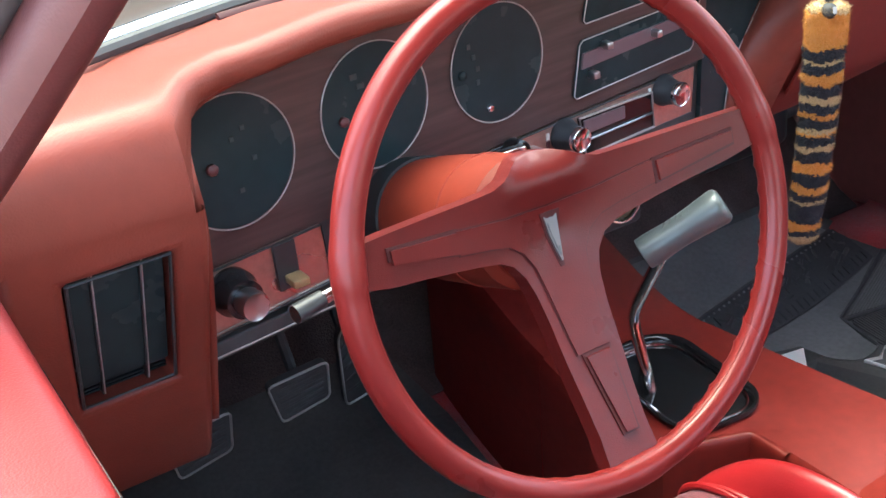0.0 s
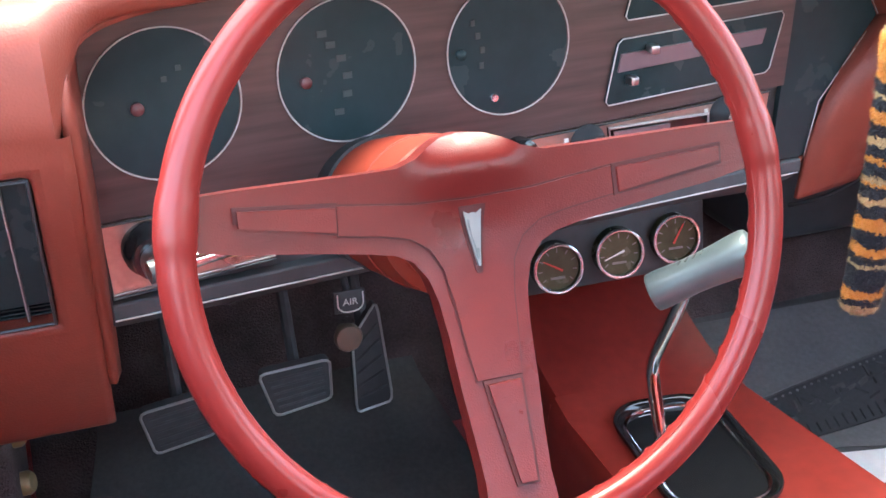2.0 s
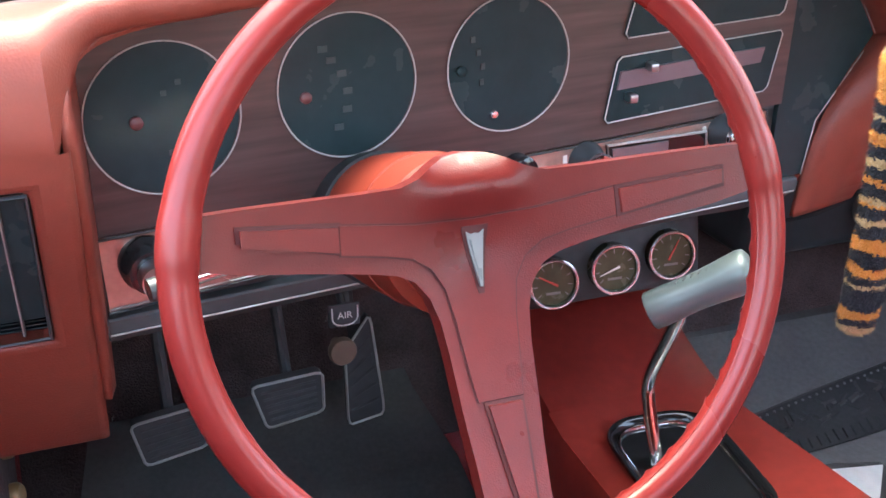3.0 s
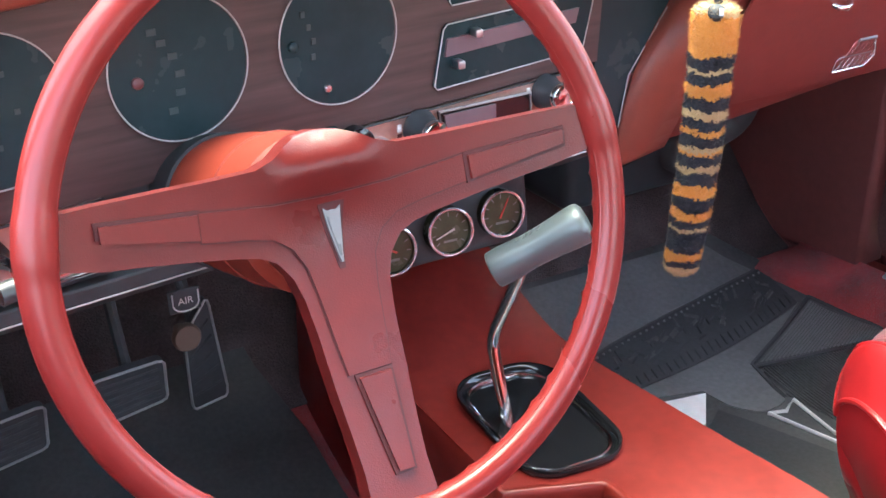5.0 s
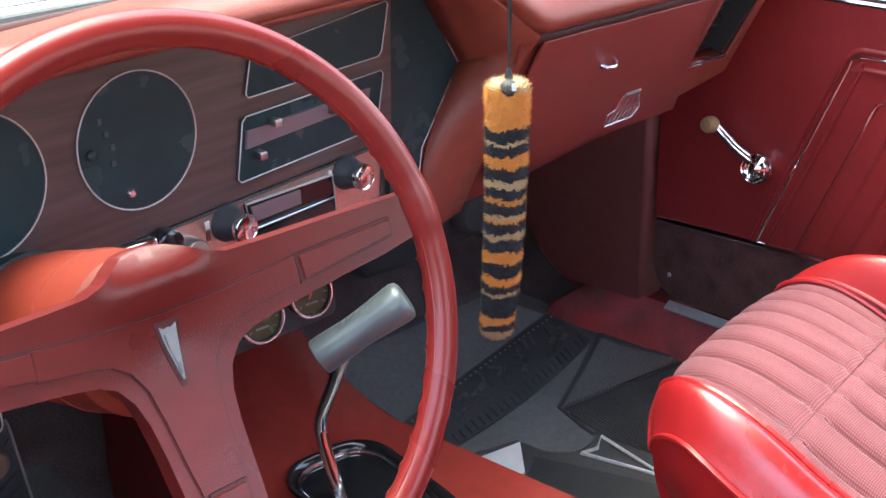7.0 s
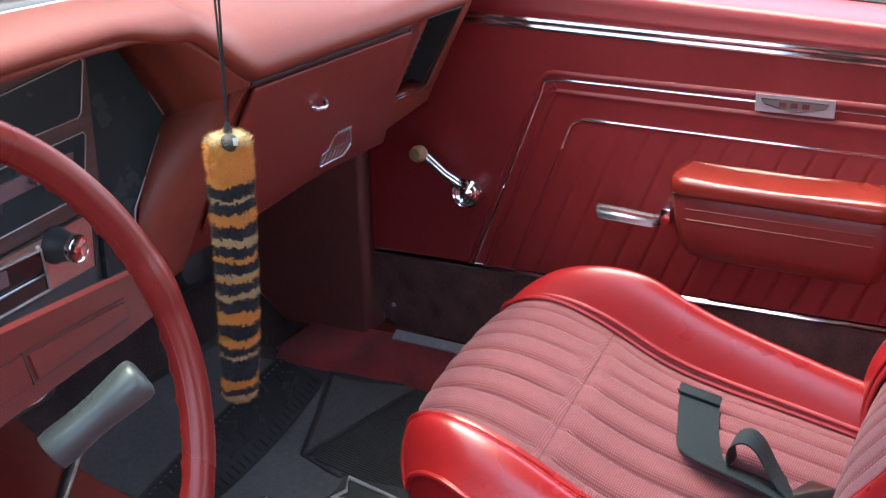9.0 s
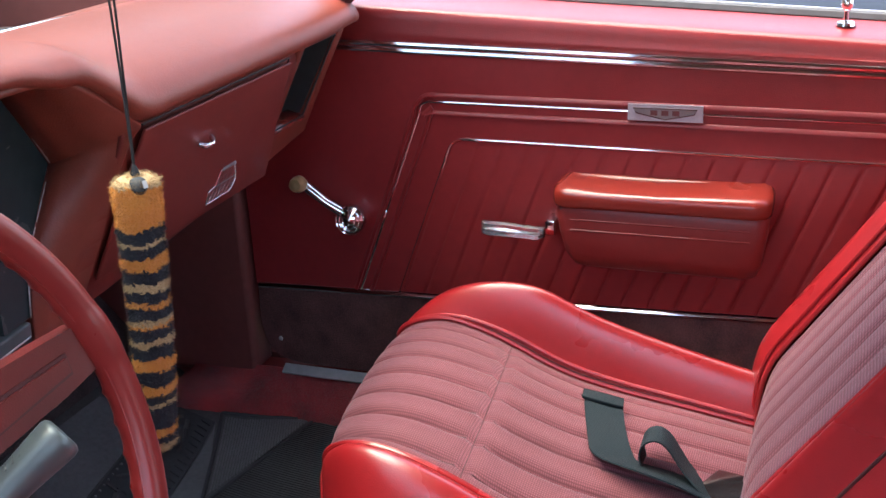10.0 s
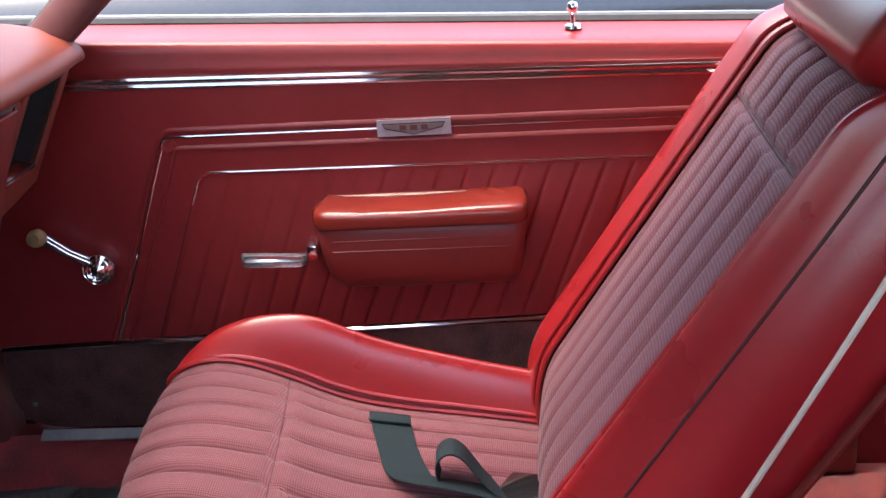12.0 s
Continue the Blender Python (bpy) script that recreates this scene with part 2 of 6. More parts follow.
def fur_material():
    """Banded tiger-tail fur: ragged rings of black, orange and cream, uneven in width, from the top down."""
    m = mat("tiger_fur", (0.7, 0.3, 0.05), 0.95, bump=(500, 1.0, 0.003), sheen=0.1)
    n, l = m.node_tree.nodes, m.node_tree.links
    tc = n.new("ShaderNodeTexCoord")
    sep = n.new("ShaderNodeSeparateXYZ")
    l.new(tc.outputs["Object"], sep.inputs[0])
    last = sep.outputs["Z"]
    for scale, detail, reach in ((45, 2, 0.013), (300, 4, 0.012)):     # wavy rings with ragged edges
        t = n.new("ShaderNodeTexNoise")
        t.inputs["Scale"].default_value, t.inputs["Detail"].default_value = scale, detail
        l.new(tc.outputs["Object"], t.inputs["Vector"])
        wob = n.new("ShaderNodeMath")
        wob.operation = "MULTIPLY_ADD"
        wob.inputs[1].default_value = reach
        l.new(t.outputs["Fac"], wob.inputs[0])
        l.new(last, wob.inputs[2])
        last = wob.outputs[0]
    mr = n.new("ShaderNodeMapRange")
    mr.inputs["From Min"].default_value, mr.inputs["From Max"].default_value = 0.784, 0.521
    l.new(last, mr.inputs["Value"])
    o, c, k = (0.68, 0.27, 0.050, 1), (0.52, 0.35, 0.17, 1), (0.012, 0.012, 0.020, 1)
    bands = ((0.0, c), (0.035, o), (0.17, k), (0.212, c), (0.228, k), (0.272, o), (0.318, k), (0.36, c), (0.392, k), (0.425, o), (0.448, k), (0.495, c), (0.512, o), (0.525, k), (0.566, c), (0.594, k), (0.638, o), (0.69, k), (0.738, o), (0.776, k), (0.810, c), (0.824, k), (0.905, o), (0.945, k), (0.968, c))
    ramp = n.new("ShaderNodeValToRGB")
    ramp.color_ramp.interpolation = "CONSTANT"
    bands = [(at + (0.0 if i == 0 else -0.001 if colour is k else 0.001), colour) for i, (at, colour) in enumerate(bands)]
    for i, (at, colour) in enumerate(bands):
        e = ramp.color_ramp.elements[i] if i < 2 else ramp.color_ramp.elements.new(at)
        e.position, e.color = at, colour
    l.new(mr.outputs["Result"], ramp.inputs["Fac"])
    l.new(ramp.outputs["Color"], n["Principled BSDF"].inputs["Base Color"])
    return m


def wood_grain(m):
    """Streaks that run along x."""
    n, l = m.node_tree.nodes, m.node_tree.links
    tc = n.new("ShaderNodeTexCoord")
    mp = n.new("ShaderNodeMapping")
    mp.inputs["Scale"].default_value = (6, 60, 140)
    l.new(tc.outputs["Object"], mp.inputs["Vector"])
    t = n.new("ShaderNodeTexNoise")
    t.inputs["Scale"].default_value, t.inputs["Detail"].default_value = 1.0, 6
    l.new(mp.outputs["Vector"], t.inputs["Vector"])
    r = n.new("ShaderNodeValToRGB")
    r.color_ramp.elements[0].position, r.color_ramp.elements[1].position = 0.3, 0.75
    r.color_ramp.elements[0].color, r.color_ramp.elements[1].color = (0.050, 0.028, 0.026, 1), (0.105, 0.060, 0.054, 1)
    l.new(t.outputs["Fac"], r.inputs["Fac"])
    l.new(r.outputs["Color"], n["Principled BSDF"].inputs["Base Color"])


wood_grain(M_WOOD)
M_FUR = fur_material()


# ---------- mesh helpers ----------
def thing(name, label, category, at=(0, 0, 0), group="", kind=""):
    e = new(name)
    e.empty_display_size, e.location = 0.03, at
    e["base"] = tuple(at)
    return tagged(e, label, category, group, kind)


def part(name, bm, material, parent=None, label="", smooth=40, bevel=0.0, solid=0.0):
    """Links a bmesh, in world coordinates, as one mesh object under a thing or a part."""
    bmesh.ops.recalc_face_normals(bm, faces=bm.faces)
    me = bpy.data.meshes.new(name)
    bm.to_mesh(me)
    bm.free()
    me.materials.append(material)
    if smooth:
        me.polygons.foreach_set("use_smooth", [True] * len(me.polygons))
        me.set_sharp_from_angle(angle=radians(smooth))
    ob = new(name, me)
    if parent:
        ob.parent = parent
        top = parent
        while top.parent:
            top = top.parent
        base = Vector(top["base"]) if "base" in top else Vector((0, 0, 0))
        if parent is top:
            ob.matrix_parent_inverse = Matrix.Translation(-base)
    if solid:
        s = ob.modifiers.new("thickness", "SOLIDIFY")
        s.thickness, s.offset = solid, -1
    if bevel:
        b = ob.modifiers.new("edge", "BEVEL")
        b.width, b.segments, b.limit_method, b.angle_limit = bevel, 3, "ANGLE", radians(35)
    if label:
        ob["label"] = label
    return ob


def join(*bms):
    out = bmesh.new()
    for b in bms:
        me = bpy.data.meshes.new("tmp")
        b.to_mesh(me)
        b.free()
        out.from_mesh(me)
        bpy.data.meshes.remove(me)
    return out


def moved(bm, m):
    bmesh.ops.transform(bm, matrix=m, verts=bm.verts)
    return bm


def loft(rows, ring=False, caps=False, closed=False):
    """A skin over rows of points. ring: each row is a loop; closed: the last row meets the first."""
    bm = bmesh.new()
    vs = [[bm.verts.new(p) for p in r] for r in rows]
    n, k = len(vs), len(vs[0])
    for i in range(n if closed else n - 1):
        a, b = vs[i], vs[(i + 1) % n]
        for j in range(k if ring else k - 1):
            bm.faces.new((a[j], a[(j + 1) % k], b[(j + 1) % k], b[j]))
    if caps:
        bm.faces.new(vs[0])
        bm.faces.new(vs[-1])
    return bm


def chaikin(pts, n=2, closed=False):
    pts = [Vector(p) for p in pts]
    for _ in range(n):
        out = [] if closed else [pts[0]]
        for i in range(len(pts) if closed else len(pts) - 1):
            a, b = pts[i], pts[(i + 1) % len(pts)]
            out += [a.lerp(b, 0.25), a.lerp(b, 0.75)]
        if not closed:
            out.append(pts[-1])
        pts = out
    return pts


def tube(pts, r, seg=10, closed=False, flat=1.0):
    pts = [Vector(p) for p in pts]
    n = len(pts)
    rows, side = [], None
    for i, p in enumerate(pts):
        a = pts[(i - 1) % n] if closed or i else p
        b = pts[(i + 1) % n] if closed or i < n - 1 else p
        d = (b - a).normalized()
        if side is None:
            side = d.orthogonal().normalized()
        side = (side - d * side.dot(d)).normalized()
        up = d.cross(side)
        rr = r[i] if isinstance(r, (list, tuple)) else r
        rows.append([p + rr * (math.cos(t) * side + flat * math.sin(t) * up) for t in (2 * math.pi * k / seg for k in range(seg))])
    return loft(rows, ring=True, caps=not closed, closed=closed)


def prism(poly, to, d0, d1):
    """A polygon (a, b) raised from depth d0 to d1; to(a, b, d) gives the place."""
    rows = [[to(a, b, d) for a, b in poly] for d in (d0, d1)]
    return loft(rows, ring=True, caps=True)


def box(c, s, bev=0.0, seg=2):
    bm = bmesh.new()
    bmesh.ops.create_cube(bm, size=1)
    bmesh.ops.transform(bm, matrix=Matrix.Translation(c) @ Matrix.Diagonal((*s, 1)), verts=bm.verts)
    if bev:
        bmesh.ops.bevel(bm, geom=bm.edges[:], offset=bev, segments=seg, affect="EDGES", profile=0.5)
    return bm


def lathe(profile, at, axis, seg=28):
    """(radius, height along axis) pairs turned about the axis."""
    q = Vector(axis).to_track_quat("Z", "Y")
    rows = [[Vector(at) + q @ Vector((r * math.cos(t), r * math.sin(t), h)) for t in (2 * math.pi * k / seg for k in range(seg))] for r, h in profile]
    return loft(rows, ring=True, caps=True)


def roundrect(w, h, r, n=5):
    pts = []
    for cx, cy, a0 in ((w / 2 - r, h / 2 - r, 0), (-w / 2 + r, h / 2 - r, 90), (-w / 2 + r, -h / 2 + r, 180), (w / 2 - r, -h / 2 + r, 270)):
        for k in range(n + 1):
            a = radians(a0 + 90 * k / n)
            pts.append((cx + r * math.cos(a), cy + r * math.sin(a)))
    return pts


def ease(a, b, t):
    t = t * t * (3 - 2 * t)
    return a + (b - a) * t


def stations(table, xs, n=2):
    """Cross-sections (y, z) at the given x, eased from station to station and rounded."""
    rows = []
    for x in xs:
        i = 0
        while i < len(table) - 2 and x > table[i + 1][0]:
            i += 1
        (xa, pa), (xb, pb) = table[i], table[i + 1]
        t = min(1, max(0, (x - xa) / (xb - xa)))
        prof = [(x, ease(a[0], b[0], t), ease(a[1], b[1], t)) for a, b in zip(pa, pb)]
        rows.append(chaikin(prof, n))
    return rows


def span(a, b, n):
    return [a + (b - a) * k / n for k in range(n + 1)]


def letters(text, size, to, material, parent, name="lettering", depth=0.0004):
    cu = bpy.data.curves.new("text", "FONT")
    cu.body, cu.size, cu.extrude, cu.align_x, cu.align_y = text, size, depth, "CENTER", "CENTER"
    ob = bpy.data.objects.new("text", cu)
    scene.collection.objects.link(ob)
    me = bpy.data.meshes.new_from_object(ob.evaluated_get(bpy.context.evaluated_depsgraph_get()))
    bpy.data.objects.remove(ob)
    bm = bmesh.new()
    bm.from_mesh(me)
    bpy.data.meshes.remove(me)
    return part(name, moved(bm, to), material, parent, smooth=0)


# ---------- setting: ground, car shell ----------
def build_setting():
    bm = bmesh.new()
    bmesh.ops.create_grid(bm, x_segments=8, y_segments=8, size=400)
    part("ground", moved(bm, Matrix.Translation((0, 0, -0.28))), M_GROUND)
    tagged(bpy.data.objects["ground"], "dusty beige ground outside the car", "ground", kind="structure")
    # added wall: a beige backdrop that keeps low sky light off the dashboard
    tagged(part("wall_sky_block", box((0, 5.6, 1.9), (26, 0.3, 4.4)), M_WALL), "plain beige wall added ahead of the car to block low sky", "wall", kind="structure")
    # floor pan with a rising toe board
    prof = [(-1.55, 0.12), (-0.9, 0.12), (0.36, 0.12), (0.46, 0.145), (0.60, 0.21), (0.80, 0.42), (0.86, 0.62)]
    rows = [chaikin([(x, y, z) for y, z in prof], 2) for x in span(-0.76, 0.76, 12)]
    tagged(part("floor", loft(rows), M_CARPET, solid=0.02), "red loop carpet on the floor and toe board", "carpet", kind="structure")
    rows = [[(x, y, z + 0.005) for x in (-0.70, -0.35, 0.0, 0.35, 0.70)] for y, z in ((0.54, 0.180), (0.58, 0.200), (0.62, 0.232), (0.70, 0.316), (0.78, 0.402), (0.83, 0.50), (0.86, 0.62))]
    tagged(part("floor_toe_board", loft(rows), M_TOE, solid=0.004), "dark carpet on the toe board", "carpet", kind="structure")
    tagged(part("firewall", box((0, 0.90, 0.60), (1.6, 0.04, 0.9)), M_MATTE), "dark firewall behind the dashboard", "wall", kind="structure")
    tagged(part("wall_rear", box((0, -1.62, 0.46), (1.6, 0.04, 0.70)), M_KPANEL), "red trim behind the rear bench", "wall", kind="structure")
    # windscreen header and roof
    header = chaikin([(-0.585, -0.155, 1.125), (-0.45, -0.11, 1.135), (0.0, -0.08, 1.14), (0.45, -0.11, 1.135), (0.585, -0.155, 1.125)], 2)
    tagged(part("trim_header", tube(header, 0.030, 12, flat=0.7), M_GLOVE), "red padded windscreen header", "header", kind="structure")
    # roof and rear pillars are unseen, added because the cabin's light suggests a coupe
    rows = []
    for y, z, w in ((-0.075, 1.150, 0.555), (-0.22, 1.165, 0.575), (-0.5, 1.180, 0.585), (-0.85, 1.175, 0.575), (-1.15, 1.150, 0.56)):
        rows.append([(w * t, y - (0.07 * abs(t) ** 2 if y > -0.1 else 0), z - 0.030 * abs(t) ** 3) for t in span(-1, 1, 12)])
    for sgn, nm in ((-1, "wall_pillar_left"), (1, "wall_pillar_right")):
        poly = [(-0.86, 1.146, 0.572), (-1.16, 1.122, 0.556), (-1.60, 0.79, 0.735), (-1.12, 0.79, 0.735)]
        bm = loft([[(sgn * (w + d), y, z) for y, z, w in poly] for d in (0.0, 0.04)], ring=True, caps=True)
        tagged(part(nm, bm, M_HEAD), "light trim of the roof's rear pillar", "pillar", kind="structure")
    pane = loft([[(x * 0.54, -1.14, 1.148) for x in span(-1, 1, 8)], [(x * 0.70, -1.60, 0.80) for x in span(-1, 1, 8)]])
    pane = part("window_rear", pane, M_GLASS)
    pane.visible_shadow = False
    tagged(pane, "clear sloping rear window", "window", kind="structure")
    tagged(part("ceiling", loft(rows), M_HEAD, solid=0.03), "plain light headliner under the steel roof", "headliner", kind="structure")
    for sgn, nm in ((-1, "wall_left"), (1, "wall_right")):
        poly = [(-0.80, 0.04), (-1.62, 0.04), (-1.62, 0.80), (-1.20, 0.80), (-0.80, 0.77)]
        bm = prism(poly, lambda a, b, d: (sgn * (d - 0.16 * max(0, b - 0.8) / 0.32 * 0.9), a, b), 0.74, 0.79)
        tagged(part(nm, bm, M_DOOR, bevel=0.008), "red rear quarter trim of the car", "wall", kind="structure")
        # outer skin below the doors, sill and front fender inner
        tagged(part("trim", box((sgn * 0.755, -0.2, 0.165), (0.09, 1.25, 0.09), 0.01), M_PAINT), "painted door sill of the car body", "sill", kind="structure")
    # windscreen base: cowl rail, gasket, bonnet
    xs = span(-0.78, 0.66, 22)
    bow = lambda x: 0.46 - 0.17 * (x / 0.66) ** 2
    zc = lambda x: 0.808 + 0.0090 * min(1.0, abs(x) / 0.42)
    tagged(part("trim_gasket", tube([(x, bow(x), zc(x) + 0.001) for x in xs], 0.007, 8), M_MATTE), "black rubber gasket along the windscreen base", "gasket", kind="structure")
    tagged(part("trim_cowl", tube([(x, bow(x) + 0.022, zc(x) + 0.004) for x in xs], 0.0075, 10, flat=0.7), M_CHROME), "bright metal moulding along the windscreen base", "moulding", kind="structure")
    rows = [[(x, bow(x) + 0.04 + d, zc(x) + 0.008 - 0.10 * d * d - 0.05 * (x / 0.66) ** 2) for d in (0, 0.1, 0.25, 0.5, 0.9, 1.3)] for x in span(-0.75, 0.75, 16)]
    tagged(part("bonnet", loft(rows), M_HOOD, solid=0.01), "brownish bonnet seen through the windscreen", "bonnet", kind="structure")
    # windscreen
    rows = [[(x * (1 - 0.16 * k), bow(x) + 0.02 + (0.03 - 0.02 * abs(x) - bow(x) - 0.02) * k, zc(x) + 0.01 + (1.105 - zc(x) - 0.01) * k) for k in span(0, 1, 6)] for x in xs]
    ob = part("window_front", loft(rows), M_TINT)
    tagged(ob, "lightly tinted curved windscreen", "window", kind="structure")
    # pillars, with the red garnish trim of the windscreen posts
    for sgn in (-1, 1):
        path = [(-0.806, 0.108, 0.75), (-0.780, 0.056, 0.80), (-0.718, -0.028, 0.90), (-0.650, -0.090, 1.0), (-0.600, -0.155, 1.125)] if sgn < 0 else [(sgn * 0.718, 0.30, 0.74), (sgn * 0.695, 0.22, 0.80), (sgn * 0.653, 0.06, 0.925), (sgn * 0.606, -0.08, 1.06), (sgn * 0.570, -0.16, 1.13)]
        bm = tube(chaikin(path, 2), 0.034, 14, flat=0.62)
        tagged(part("trim_post", bm, M_POST), "red padded windscreen post", "post", kind="structure")
        bm = tube([(p[0] + sgn * 0.035, p[1] + 0.015, p[2] + 0.01) for p in chaikin(path, 2)], 0.018, 10)
        tagged(part("trim_weatherstrip", bm, M_MATTE), "black rubber weatherstrip along the windscreen post", "weatherstrip", kind="structure")
        # the driver's side is darker than its red twin, as shade put into colour
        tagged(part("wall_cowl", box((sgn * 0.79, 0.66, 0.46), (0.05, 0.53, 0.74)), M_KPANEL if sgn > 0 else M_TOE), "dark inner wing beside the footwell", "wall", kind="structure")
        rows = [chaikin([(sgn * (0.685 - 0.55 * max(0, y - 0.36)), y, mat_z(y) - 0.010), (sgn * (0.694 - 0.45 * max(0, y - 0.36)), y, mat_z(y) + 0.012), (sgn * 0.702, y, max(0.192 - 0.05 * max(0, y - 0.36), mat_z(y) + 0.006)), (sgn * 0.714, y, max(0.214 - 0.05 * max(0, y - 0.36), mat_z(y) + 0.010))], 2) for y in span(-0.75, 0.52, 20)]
        tagged(part("trim_carpet", loft(rows), M_CARPET if sgn > 0 else M_TOE, solid=0.006), "red carpet rising to the door sill" if sgn > 0 else "carpet rising to the door sill, coloured dark for the shaded footwell", "carpet", kind="structure")
        # kick panels
        poly = [(0.402, 0.197), (0.402, 0.66), (0.85, 0.66), (0.85, 0.38), (0.60, 0.188)]
        tagged(part("wall_kick", prism(poly, lambda a, b, d: (sgn * d, a, b), 0.705, 0.76), M_KPANEL if sgn > 0 else M_TOE, bevel=0.01), "dark red plastic kick panel in the footwell" if sgn > 0 else "kick panel coloured dark for the shaded footwell", "panel", kind="structure")


# ---------- dashboard ----------
def vent_block(dash, sgn, ys, xa, xb, va, vb, z0, z1, top, low, rise=0.0, bladed=True):
    """Padded end of the dashboard with a recessed air vent; ys(z) is its face."""
    zs = [low, low + 0.02, (low + 0.02 + z0) / 2, z0, (z0 + z1) / 2, z1, (z1 + top) / 2, top]
    xs = [xa, va, vb, xb]
    def P(x, z, d=0.0):
        zz = z + (rise * (x - xa) / (xb - xa) if z < low + 0.021 else 0.0)
        return (sgn * x, ys(zz) + d, zz)
    bm = bmesh.new()
    def quad(*p):
        bm.faces.new([bm.verts.new(q) for q in p])
    for i in range(len(xs) - 1):
        for j in range(len(zs) - 1):
            if i == 1 and zs[j] >= z0 and zs[j + 1] <= z1:
                continue
            quad(P(xs[i], zs[j]), P(xs[i + 1], zs[j]), P(xs[i + 1], zs[j + 1]), P(xs[i], zs[j + 1]))
    for x in (xa, xb):
        for j in range(len(zs) - 1):
            quad(P(x, zs[j]), P(x, zs[j + 1]), (sgn * x, 0.36, P(x, zs[j + 1])[2]), (sgn * x, 0.36, P(x, zs[j])[2]))
    for i in range(len(xs) - 1):
        quad(P(xs[i], zs[0]), P(xs[i + 1], zs[0]), (sgn * xs[i + 1], 0.42, P(xs[i + 1], zs[0])[2] + 0.01), (sgn * xs[i], 0.42, P(xs[i], zs[0])[2] + 0.01))
    D = 0.055
    for j in range(len(zs) - 1):
        if zs[j] >= z0 and zs[j + 1] <= z1:
            for x in (va, vb):
                quad(P(x, zs[j]), P(x, zs[j + 1]), P(x, zs[j + 1], D), P(x, zs[j], D))
    for z in (z0, z1):
        quad(P(va, z), P(vb, z), P(vb, z, D), P(va, z, D))
    bmesh.ops.remove_doubles(bm, verts=bm.verts, dist=1e-5)
    part("end_pad", bm, M_DASH, dash, "padded red vinyl end of the dashboard", bevel=0.007)
    # vent: frame, backing, dividing blades, barrel vane
    bm = prism([(va - 0.001, z0 - 0.001), (vb + 0.001, z0 - 0.001), (vb + 0.001, z1 + 0.001), (va - 0.001, z1 + 0.001)], lambda a, b, d: P(a, b, d), 0.05, 0.058)
    vent = part("air_vent", bm, M_BLACK, dash, "black recessed air vent")
    rim = [P(a, b, 0.004) for a, b in ((va + .002, z0 + .002), (vb - .002, z0 + .002), (vb - .002, z1 - .002), (va + .002, z1 - .002))]
    part("rim", tube(rim, 0.0016, 6, closed=True), M_BLACK, vent)
    if not bladed:
        # black sheets over the red inner walls stand in for the recess's shade
        for x, e in ((va, 1), (vb, -1)):
            part("recess_shade", prism([(z0 + 0.006, 0.010), (z1, 0.006), (z1, 0.05), (z0 + 0.006, 0.05)], lambda a, b, d: (sgn * (x + e * d), ys(a) + b, a), 0.0008, 0.0020), M_BLACK, vent)
        # added wedge in strong red, so the vent floor looks lit
        part("vent_floor", loft([[P(x, z0 + 0.0015, 0.001), P(x, z0 + 0.010, 0.030)] for x in (va + 0.001, vb - 0.001)]), M_ARM, vent, "red wedge made to look like the vent's lit floor", solid=0.002)
        for k in range(9):
            z = z0 + 0.018 + k * 0.012
            part("slat", box((sgn * (va + vb) / 2, ys(z) + 0.044, z), (vb - va - 0.004, 0.010, 0.0016)), M_BLACK, vent)
        return
    for k in (0.26, 0.72):
        x = va + (vb - va) * k
        part("divider", prism([(z0, 0.016), (z1, 0.012), (z1, 0.05), (z0, 0.05)], lambda a, b, d: (sgn * (x + d), ys(a) + b, a), -0.0012, 0.0012), M_BLACK, vent)
        part("divider_trim", tube([P(x, z0 + 0.002, 0.014), P(x, z1 - 0.002, 0.012)], 0.0006, 6), M_LINE, vent)
    part("flap", prism([(va + 0.003, z0 + 0.016), (vb - 0.003, z0 + 0.016), (vb - 0.003, z1 - 0.002), (va + 0.003, z1 - 0.002)], lambda p, q, d: P(p, q, d), 0.017, 0.021), M_FACE, vent)
    for k in range(4):
        z = z0 + 0.003 + k * 0.0036
        part("slat", box((sgn * (va + vb) / 2, ys(z) + 0.026 + 0.001 * k * k * 0.3, z), (vb - va - 0.006, 0.008, 0.0012)), M_FACE, vent)


